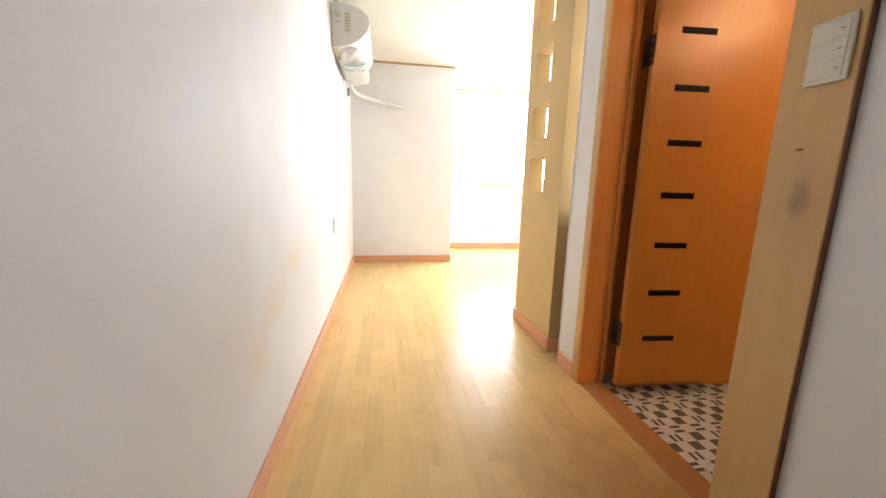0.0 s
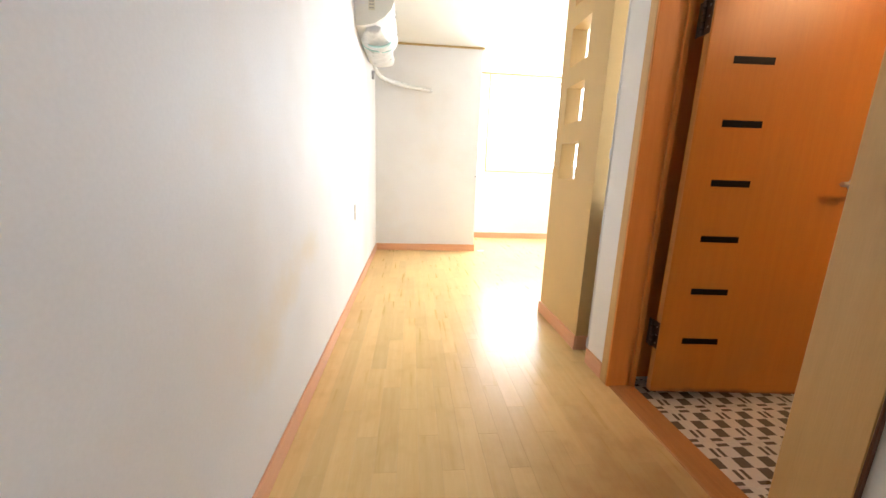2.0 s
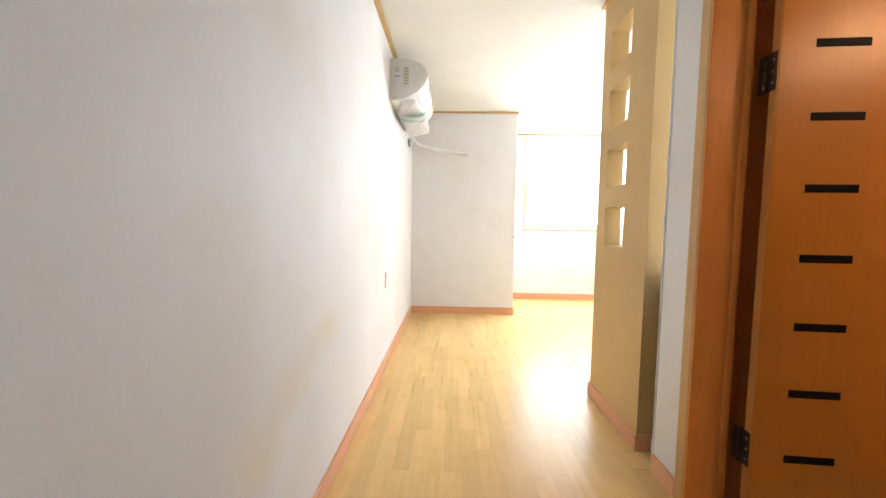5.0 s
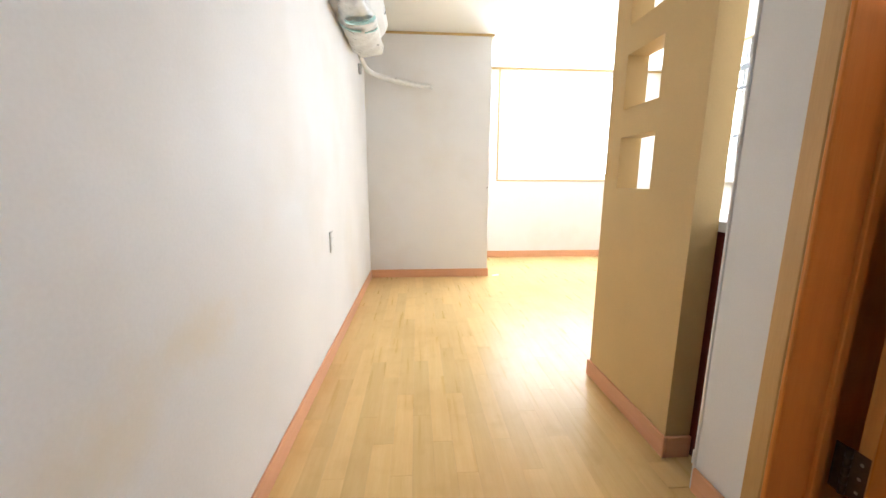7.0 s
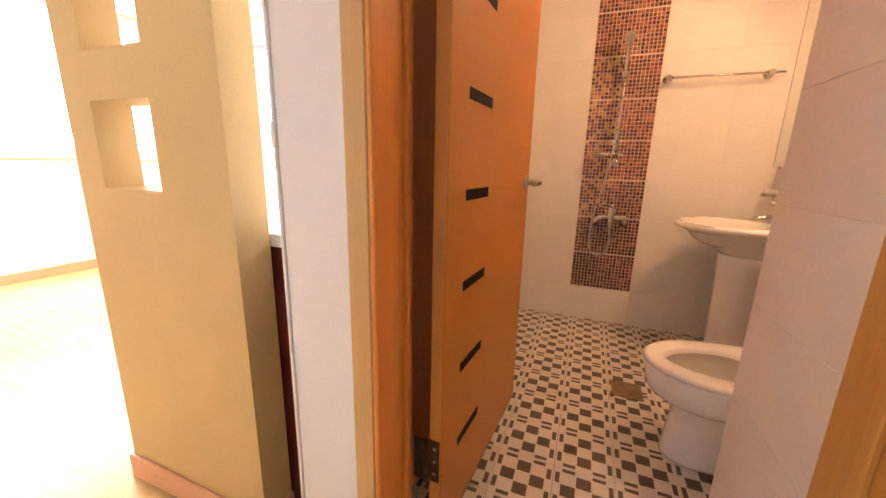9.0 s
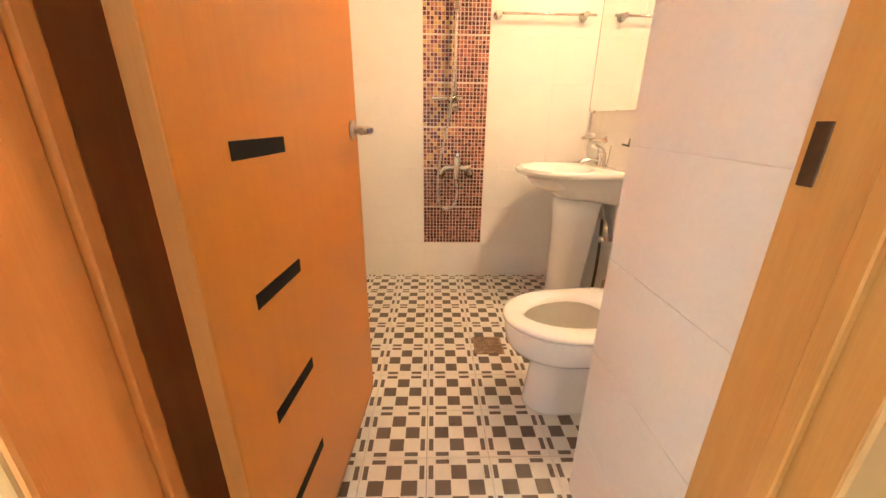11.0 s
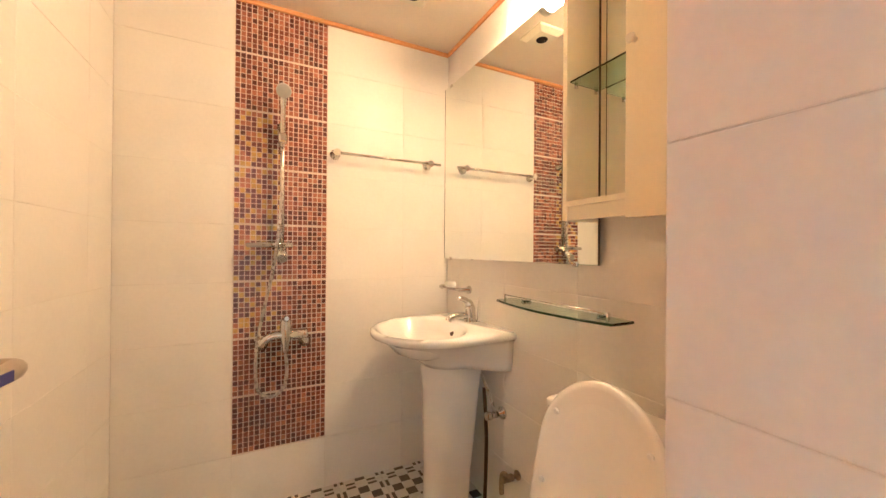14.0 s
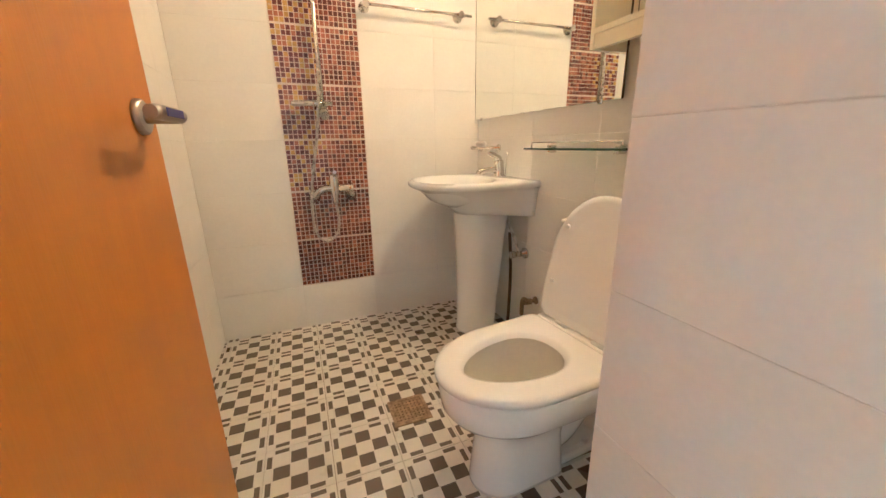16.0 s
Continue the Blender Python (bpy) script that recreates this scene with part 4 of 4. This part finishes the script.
def angle_valve(x, z, drop, label, k=1.0, metal="chrome"):
    ob = thing("angle_valve", label, "valve", (x, 0.403, z))
    part("flange", tube(bmesh.new(), [(0, 0, 0), (0, 0.006, 0), (0, 0.010, 0), (0, 0.03, 0)], [0.028 * k, 0.027 * k, 0.012 * k, 0.012 * k], 16), M[metal], ob)
    part("valve_body", tube(bmesh.new(), [(0, 0.03, 0), (0, 0.06, 0)], [0.015, 0.013], 14), M[metal], ob)
    part("valve_handle", tube(bmesh.new(), [(0, 0.06, 0), (0, 0.066, 0), (0, 0.066 + 0.019 * k, 0)], [0.008 * k, 0.019 * k, 0.017 * k], 12), M[metal], ob)
    if drop:
        part("supply_hose", tube(bmesh.new(), smooth_path([(0, 0.045, 0.012), (0.02, 0.05, 0.07), (0.06, 0.055, 0.12), (0.11, 0.06, 0.20)], 5), 0.007, 10), M["hose"], ob)
        part("waste_pipe", tube(bmesh.new(), smooth_path([(0.055, 0.06, 0.10), (0.035, 0.06, -0.1), (0.04, 0.06, -0.30), (0.05, 0.06, -0.445)], 5), 0.008, 12), M["old_brass"], ob, "old metal waste pipe")
    else:
        part("elbow", tube(bmesh.new(), smooth_path([(0.0, 0.045, 0.0), (0.028, 0.048, 0.004), (0.042, 0.05, -0.02), (0.042, 0.05, -0.085)], 5), 0.010, 12), M["rust"], ob, "brass elbow")


angle_valve(2.975, 0.415, True, "chrome angle valve and hoses below the basin")
angle_valve(2.868, 0.205, False, "small brass angle valve beside the toilet", 0.7, "rust")


def floor_drain():
    ob = thing("floor_drain", "square metal floor drain with a perforated grate", "drain", (2.645, 1.118, -0.030))
    s = 0.07
    bm = bmesh.new()
    box(bm, -s, s, -s, -s + 0.012, 0, 0.004), box(bm, -s, s, s - 0.012, s, 0, 0.004)
    box(bm, -s, -s + 0.012, -s + 0.012, s - 0.012, 0, 0.004), box(bm, s - 0.012, s, -s + 0.012, s - 0.012, 0, 0.004)
    part("rim", bm, M["rust"], ob)
    bm = bmesh.new()
    inner = s - 0.012
    for k in range(8):
        p = -inner + 2 * inner * (k + 0.5) / 8
        box(bm, p - 0.0042, p + 0.0042, -inner, inner, 0.0005, 0.0032)
        box(bm, -inner, inner, p - 0.0042, p + 0.0042, 0.0008, 0.003)
    part("grate", bm, M["rust"], ob)
    part("sump", slab(-inner, inner, -inner, inner, -0.0005, 0.0004), M["drain_hole"], ob, "dark drain opening")


floor_drain()


def bath_lamp():
    ob = thing("wall_lamp", "lit tubular bathroom lamp above the mirror", "lamp", (2.40, 0.391, 2.145))
    part("backplate", slab(0.02, 0.44, 0.001, 0.022, -0.03, 0.03, bevel=0.006, seg=2), M["alu"], ob)
    part("lamp_tube", tube(bmesh.new(), [(0.03, 0.172, 0), (0.43, 0.172, 0)], 0.040, 20), M["tube_glow"], ob, "glowing warm white tube")
    for x in (0.0, 0.43):
        cap = part("end_cap", tube(bmesh.new(), [(x, 0.172, 0), (x + 0.004, 0.172, 0), (x + 0.03, 0.172, 0)], [0.036, 0.043, 0.043], 20), M["alu"], ob)
        part("arm", slab(x + 0.005, x + 0.025, 0.02, 0.142, -0.014, 0.014, bevel=0.003), M["alu"], cap)


bath_lamp()


def ceiling_hatch():
    ob = thing("ceiling_hatch", "square access hatch with an aluminium frame", "hatch", (2.595, 0.735, HB))
    s, t = 0.31, 0.02
    for a in ((0, s, 0, t), (0, s, s - t, s), (0, t, t, s - t), (s - t, s, t, s - t)):
        part("frame", slab(*a, -0.012, -0.0005, bevel=0.002), M["alu"], ob)
    part("panel", slab(t + 0.003, s - t - 0.003, t + 0.003, s - t - 0.003, -0.006, -0.0005), M["bath_ceiling"], ob)
    part("latch", slab(s * 0.45, s * 0.55, s - t + 0.002, s - 0.004, -0.016, -0.012), M["old_brass"], ob)


ceiling_hatch()


def ceiling_vent():
    ob = thing("ceiling_vent", "square cream ceiling extractor vent with a round hole", "vent", (3.115, 0.775, HB))
    bm = bmesh.new()
    ring_loft(bm, [[(sx * h, sy * h, z) for sx, sy in ((-1, -1), (1, -1), (1, 1), (-1, 1))] for z, h in ((-0.0005, 0.078), (-0.012, 0.078), (-0.03, 0.055), (-0.03, 0.05))])
    for f in bm.faces:
        f.smooth = False
    part("cover", bm, M["ivory_plastic"], ob)
    part("vent_hole", tube(bmesh.new(), [(0, 0, -0.029), (0, 0, -0.0335)], [0.03, 0.027], 20), M["drain_hole"], ob, "dark round opening")


ceiling_vent()
for a in ((3.493, 3.5075, 0.408, 1.858), (1.505, 3.493, 1.844, 1.8585), (1.914, 3.493, 0.4045, 0.419), (1.54, 1.914, 0.9775, 0.992), (1.914, 1.9285, 0.419, 0.992)):
    bm = slab(a[0], a[1], a[2], a[3], HB - 0.022, HB - 0.0005, bevel=0.004)
    structure("trim", bm, M["bath_trim"], "orange-brown moulding round the bathroom ceiling", "moulding")

# ---- corridor and room things ----
def air_conditioner():
    ob = thing("air_conditioner", "white wall-mounted air conditioner, partly wrapped in film", "air conditioner", (0.002, 3.25, 2.008))
    L = 0.84
    prof = [(0, 0.305), (0.10, 0.304), (0.175, 0.290), (0.235, 0.262), (0.272, 0.218), (0.282, 0.175), (0.265, 0.125), (0.215, 0.068), (0.14, 0.022), (0.05, 0.0), (0, 0.0)]
    bm = bmesh.new()
    ring_loft(bm, [[(x, y, z) for x, z in prof] for y in (0.0, L)])
    for f in bm.faces:
        f.smooth = False
    part("housing", bm, M["white_plastic"], ob)
    bm = bmesh.new()
    ring_loft(bm, [[(x * 1.0 + 0.001, y, 0.152 + (z - 0.152) * 1.005) for x, z in prof] for y in (-0.016, -0.0005)])
    for f in bm.faces:
        f.smooth = False
    side = part("side_cover", bm, M["pale_grey"], ob, "grey end cover")
    bm = tube(bmesh.new(), [(0.052, -0.0165, 0.225), (0.052, -0.0172, 0.225)], 0.020, 18)
    part("energy_label", bm, M["ivory_plastic"], side, "round energy label")
    part("energy_band", slab(0.034, 0.070, -0.0182, -0.0172, 0.21, 0.214), M["teal_film"], side)
    for x0, x1, z0, z1, m in ((0.098, 0.142, 0.105, 0.245, "ivory_plastic"), (0.035, 0.072, 0.17, 0.178, "grey_plastic"), (0.035, 0.072, 0.14, 0.16, "paper")):
        lab = part("label", slab(x0, x1, -0.0172, -0.0165, z0, z1), M[m], side, "small printed label")
        if x0 == 0.098:
            for k in range(6):
                part("print_bar", slab(x0 + 0.005, x1 - 0.005, -0.0178, -0.0172, z0 + 0.012 + 0.022 * k, z0 + 0.02 + 0.022 * k), M["grey_plastic"], lab)
    for y in (0.22, 0.60):
        part("panel_seam", slab(0.272, 0.2833, y, y + 0.0025, 0.15, 0.20), M["grey_plastic"], ob)
    part("louvre", slab(0.12, 0.178, 0.05, L - 0.05, 0.005, 0.012, bevel=0.002), M["white_plastic"], ob)
    bm = bmesh.new()
    rng = random.Random(7)
    rings = []
    for k in range(22):
        y = 0.03 + 0.79 * k / 21
        grow = min(1.0, 0.45 + 0.09 * k)
        ring = []
        for i in range(28):
            a = math.pi * 2 * i / 28
            fold = 0.006 * math.sin(5 * a + 1.7 * k) + rng.uniform(-0.003, 0.003)
            ring.append((0.128 + (0.118 * grow + fold) * math.cos(a), y, 0.012 + (0.058 * grow + fold) * math.sin(a) - 0.02 * grow))
        rings.append(ring)
    ring_loft(bm, rings)
    wrap = part("wrapping", bm, M["wrap"], ob, "crumpled milky plastic wrapping")
    for y0, wide, lo, hi in ((0.16, 0.05, -0.15, 0.42), (0.27, 0.035, -0.35, 0.05), (0.33, 0.02, 0.1, 0.4)):
        bm = bmesh.new()
        band = []
        for i in range(13):
            a = math.pi * (1.5 + lo + (hi - lo) * i / 12)
            dx, dz = 0.127 * math.cos(a), 0.067 * math.sin(a)
            lean = 0.03 * i / 12 + rng.uniform(-0.004, 0.004)
            band.append([(0.128 + dx * q, y0 + lean + w, -0.008 + dz * q) for q, w in ((1.0, 0.0), (1.0, wide), (0.985, wide), (0.985, 0.0))])
        ring_loft(bm, band)
        part("tape", bm, M["teal_film"], wrap, "pale teal protective film")
    for p, q in (((0.20, 0.36, -0.055), (0.24, 0.40, -0.03)), ((0.06, 0.33, -0.06), (0.10, 0.37, -0.072)), ((0.22, 0.62, -0.045), (0.235, 0.66, -0.03))):
        part("cord", tube(bmesh.new(), [p, q], 0.003, 6), M["grey_plastic"], ob, "thin grey tie cord")
    return ob


air_conditioner()


def ceiling_light():
    ob = thing("ceiling_light", "unlit square ceiling lamp with a wooden rim", "lamp", (2.48, 4.24, H))
    s, t = 0.52, 0.028
    for a in ((0, s, 0, t), (0, s, s - t, s), (0, t, t, s - t), (s - t, s, t, s - t)):
        part("rim", slab(*a, -0.075, -0.0005, bevel=0.003), M["trim_wood"], ob)
    part("diffuser", slab(t + 0.001, s - t - 0.001, t + 0.001, s - t - 0.001, -0.068, -0.002, bevel=0.006, seg=2), M["white_plastic"], ob, "milky plastic diffuser")


ceiling_light()
pipe = thing("drain_pipe", "loose white insulated pipe hanging under the air conditioner", "pipe", (0, 0, 0))
part("pipe_body", tube(bmesh.new(), smooth_path([(0.03, 4.34, 2.04), (0.06, 4.46, 1.975), (0.16, 4.61, 1.95), (0.35, 4.70, 1.93), (0.52, 4.735, 1.912), (0.63, 4.742, 1.90)], 6), [0.02] * 12 + [0.024] * 6 + [0.022] * 12 + [0.018], 12), M["wrap"], pipe)
part("collar", tube(bmesh.new(), [(0.012, 4.40, 1.99), (0.014, 4.41, 1.91)], [0.02, 0.012], 12), M["grey_plastic"], pipe, "grey clamp at the wall")
part("pipe_end", tube(bmesh.new(), [(0.62, 4.741, 1.901), (0.655, 4.744, 1.895)], [0.021, 0.019], 12), M["white_plastic"], pipe, "white pipe end")


def plate(name, label, category, m, w, h, inner, face="ivory_plastic"):
    ob = thing(name, label, category)
    ob.matrix_world = m
    part("faceplate", slab(-w / 2, w / 2, -0.008, -0.0003, -h / 2, h / 2, bevel=0.003, seg=2), M[face], ob)
    for x0, x1, z0, z1, mat in inner:
        part("rocker" if mat != "black" else "slot", slab(x0, x1, -0.0105, -0.008, z0, z1, bevel=0.001), M[mat], ob)
    return ob


plate("wall_outlet", "white double wall socket above the skirting", "socket", pose(0, 3.10, 0.655, 0, 0, 90), 0.072, 0.118,
      [(-0.026, 0.026, -0.05, -0.004, "white_plastic"), (-0.026, 0.026, 0.004, 0.05, "white_plastic"), (-0.013, -0.007, 0.022, 0.028, "black"), (0.007, 0.013, 0.022, 0.028, "black"),
       (-0.013, -0.007, -0.03, -0.024, "black"), (0.007, 0.013, -0.03, -0.024, "black")], "white_plastic")
sw = plate("light_switch", "ivory light switch with three rockers on the casing", "light switch", pose(XR - 0.012, 0.886, 1.308, 0, 0, -90), 0.084, 0.135,
           [(-0.033, 0.033, z, z + 0.036, "ivory_plastic") for z in (-0.058, -0.018, 0.022)])
for z in (-0.04, 0.0, 0.04):
    part("indicator", slab(0.018, 0.026, -0.0115, -0.0105, z - 0.002, z + 0.002), M["grey_plastic"], sw)
part_note = thing("paper_scrap", "small white paper scrap on the wooden floor", "paper", (1.335, 4.80, 0.0005), 20)
bm = bmesh.new()
ring_loft(bm, [[(-0.045, -0.02, z), (0.03, -0.028, z), (0.05, 0.012, z + 0.004), (-0.03, 0.026, z)] for z in (0, 0.0012)])
part("sheet", bm, M["paper"], part_note)

hook = thing("wall_hook", "tiny dark screw hook on the pier's edge", "hook", (1.216, 4.78, 0.935))
part("screw", tube(bmesh.new(), [(0, 0, 0), (0, -0.012, 0), (0, -0.016, 0.006), (0, -0.014, 0.012)], [0.004, 0.003, 0.003, 0.003], 8), M["old_brass"], hook)

# edge guard on the wall's end
g = thing("corner_guard", "off-white plastic cable duct on the wall's end", "cable duct", (XR - 0.004, 1.9825, 0.0))
part("duct", slab(-0.0005, 0.02, 0.0005, 0.010, 0.0, H - 0.034, bevel=0.003, seg=2), M["wallpaper"], g)
for z in (0.09, 1.07, 1.32):
    part("duct_clip", slab(-0.003, 0.022, 0.0015, 0.013, z, z + 0.05, bevel=0.003, seg=2), M["wallpaper"], g)

# ---- kitchen counter behind the partition ----
KX0, KX1 = PX1 + 0.012, 2.10
k = thing("base_cabinet", "dark red laminate kitchen base cabinet behind the partition", "cabinet", (KX0, 2.0, 0.0))
part("side_panel", slab(0, 0.018, 0, 0.71, 0.0, 0.83), M["kitchen_red"], k)
part("side_panel", slab(0.018, 0.58, 0.692, 0.71, 0.0, 0.83), M["kitchen_red"], k)
part("plinth", slab(0.018, 0.53, 0.0, 0.691, 0.0, 0.10), M["rubber"], k)
part("carcass", slab(0.018, 0.56, 0.0, 0.691, 0.10, 0.83), M["counter_white"], k)
for i in range(2):
    dr = part("cabinet_door", slab(0.561, 0.579, 0.005 + 0.345 * i, 0.34 + 0.345 * i, 0.11, 0.82, bevel=0.002), M["kitchen_red"], k)
    part("handle", slab(0.58, 0.595, 0.10 + 0.345 * i, 0.24 + 0.345 * i, 0.76, 0.775, bevel=0.003), M["steel"], dr)
wt = thing("worktop", "white kitchen worktop with a low rear upstand", "worktop", (KX0, 2.0, 0.831))
part("top", slab(-0.008, 0.60, 0, 0.715, 0, 0.035, bevel=0.004, seg=2), M["counter_white"], wt)
ob = thing("window_bottle", "small dark blue object on the window sill", "bottle", (3.70, 4.20, KZ0 - 0.0))
bm = bmesh.new()
ring_loft(bm, [ellipse(0, 0, z, rx, ry, 18) for z, rx, ry in ((0, 0.028, 0.085), (0.02, 0.034, 0.10), (0.07, 0.032, 0.09), (0.092, 0.02, 0.05), (0.10, 0.012, 0.02))])
part("body", bm, material("dark_blue", (0.02, 0.03, 0.12), 0.4), ob)
bm = slab(3.60, 3.749, 2.85, 5.72, KZ0 - 0.03, KZ0 - 0.0005, bevel=0.004)
structure("window_sill", bm, M["vinyl"], "white inner sill under the side window", "sill")

# ---- pieces: wall tiles ----
def tile_mesh(name, w, h, t=0.012):
    """A thin tile in its own plane, face towards -y, softened edges."""
    bm = bmesh.new()
    b = 0.0012
    ring_loft(bm, [[(0, t, 0), (w, t, 0), (w, t, h), (0, t, h)], [(0, b * 0.6, 0), (w, b * 0.6, 0), (w, b * 0.6, h), (0, b * 0.6, h)], [(b, 0, b), (w - b, 0, b), (w - b, 0, h - b), (b, 0, h - b)]])
    for f in bm.faces:
        f.smooth = False
    return finish(name, bm, M["tile"])


tile_cache = {}


def tile_wall(parent, m, width, z_rows, first, wide=0.402, skip=None):
    """Lays tiles over a wall; m puts the wall's own x, up and face. first: the first joint from the left."""
    xs = [0.0]
    x = first
    while x < width - 0.01:
        xs.append(x)
        x += wide
    xs.append(width)
    g = 0.0006
    for z0, z1 in z_rows:
        for x0, x1 in zip(xs, xs[1:]):
            if x1 - x0 < 0.012 or (skip and skip[0] - 0.01 < (x0 + x1) / 2 < skip[1] + 0.01 and z0 > skip[2]):
                continue
            key = (round(x1 - x0, 3), round(z1 - z0, 3))
            if key not in tile_cache:
                tile_cache[key] = tile_mesh("wall_tile", key[0] - 2 * g, key[1] - 2 * g)
            t = new("tile", tile_cache[key])
            t.parent = parent
            t.matrix_world = m @ pose(x0 + g, 0, z0 + g)


rows = [(-0.034, MZ0)] + [(MZ0 + ROW * i, min(MZ0 + ROW * (i + 1), HB - 0.001)) for i in range(8)]
rows = [r for r in rows if r[1] - r[0] > 0.01]
# own x runs along the wall, the face looks to own -y
tile_wall(wall_bath_east, pose(3.508, 1.86, 0, 0, 0, -90), 1.457, rows, 1.86 - MY1, 0.39, skip=(1.86 - MY1, 1.86 - MY0, 0.17))
tile_wall(wall_bath_north, pose(XR + WT + 0.002, 1.86, 0), 3.506 - XR - WT, rows, 0.18)
tile_wall(wall_bath_south, pose(3.507, 0.403, 0, 0, 0, 180), 3.507 - 1.914, rows, 0.14)
tile_wall(wall_bath_return, pose(1.913, 0.976, 0, 0, 0, 180), 1.913 - XR - WT - 0.030, rows, 0.402)
tile_wall(wall_bath_return, pose(1.913, 0.403, 0, 0, 0, 90), 0.572, rows, 0.18)

# ---- pieces: bathroom floor tiles ----
T = 0.2055
GX, GY = 2.43, 1.614
bm = bmesh.new()
s, b = T / 2 - 0.001, 0.0015
ring_loft(bm, [[(sx * h, sy * h, z) for sx, sy in ((-1, -1), (1, -1), (1, 1), (-1, 1))] for z, h in ((-0.008, s), (-0.0008, s), (0, s - b))])
for f in bm.faces:
    f.smooth = False
tile_me = finish("floor_tile", bm, M["check_tile"])


def cut_tile(x0, x1, y0, y1):
    """A tile cut to the room's edge, about the whole tile's middle."""
    bm = slab(x0, x1, y0, y1, -0.008, 0)
    return finish("floor_tile_cut", bm, M["check_tile"])


BX0, BX1, BY0, BY1 = 1.5125, 3.5075, 0.4035, 1.8595
for i in range(-6, 7):
    for j in range(-8, 3):
        cx, cy = GX + (i + 0.5) * T, GY + (j + 0.5) * T
        x0, x1 = max(BX0, cx - s), min(BX1, cx + s)
        y0, y1 = max(BY0, cy - s), min(BY1, cy + s)
        if x1 - x0 < 0.008 or y1 - y0 < 0.008:
            continue
        if cx < 1.906 - s and cy < 0.968 - s:
            continue
        whole = x1 - x0 > 2 * s - 1e-6 and y1 - y0 > 2 * s - 1e-6
        t = new("tile", tile_me if whole else cut_tile(x0 - cx, x1 - cx, y0 - cy, y1 - cy))
        t.parent = floor_bath
        t.location = (cx, cy, -0.030)

# ---- pieces: wooden floor strips ----
def strip_mesh(w, l):
    bm = bmesh.new()
    g, b = 0.00015, 0.0003
    ring_loft(bm, [[(g + e, g + e, z), (w - g - e, g + e, z), (w - g - e, l - g - e, z), (g + e, l - g - e, z)] for z, e in ((-0.011, 0), (-0.0008, 0), (0, b))])
    for f in bm.faces:
        f.smooth = False
    return bm


PW, PL = 0.0767, 0.484
strip_cache = {}
rest = bmesh.new()
rng = random.Random(11)
near = 0
for i in range(0, 49):
    x0, x1 = 0.008 + PW * i, min(0.008 + PW * (i + 1), 3.745)
    off = (1.778 - 0.1585 * ((i - 1) % 3)) % PL
    lo, hi = (-1.3, 5.775) if x1 < XR + 0.01 else (1.995, 5.775)
    if x0 < XR < x1:
        spans = [(-1.3, 1.99, min(x1, XR + 0.004)), (1.995, 5.775, x1)]
    else:
        spans = [(lo, hi, x1)]
    for lo, hi, xe in spans:
        if xe < 1.235:
            hi = min(hi, 4.775)
        y = lo - ((lo - off) % PL)
        while y < hi:
            y0, y1 = max(y, lo), min(y + PL, hi)
            y += PL
            if y1 - y0 < 0.01 or xe - x0 < 0.006:
                continue
            if xe < 1.44 and 0.9 < y1 and y0 < 4.78 and near < 300:
                key = (round(xe - x0, 3), round(y1 - y0, 3))
                if key not in strip_cache:
                    strip_cache[key] = finish("floor_strip", strip_mesh(*key), M["plank"])
                t = new("plank", strip_cache[key])
                t.parent = floor
                t.location = (x0, y0, 0)
                near += 1
            else:
                v0 = len(rest.verts)
                g, b = 0.00015, 0.0003
                ring_loft(rest, [[(x0 + g + e, y0 + g + e, z), (xe - g - e, y0 + g + e, z), (xe - g - e, y1 - g - e, z), (x0 + g + e, y1 - g - e, z)] for z, e in ((-0.011, 0), (-0.0008, 0), (0, b))])
for f in rest.faces:
    f.smooth = False
far = new("strip_floor_far", finish("strip_floor_far", rest, M["plank_far"]))
far.parent = floor
tagged(far, "further strips of the same wooden floor", kind="stuff")
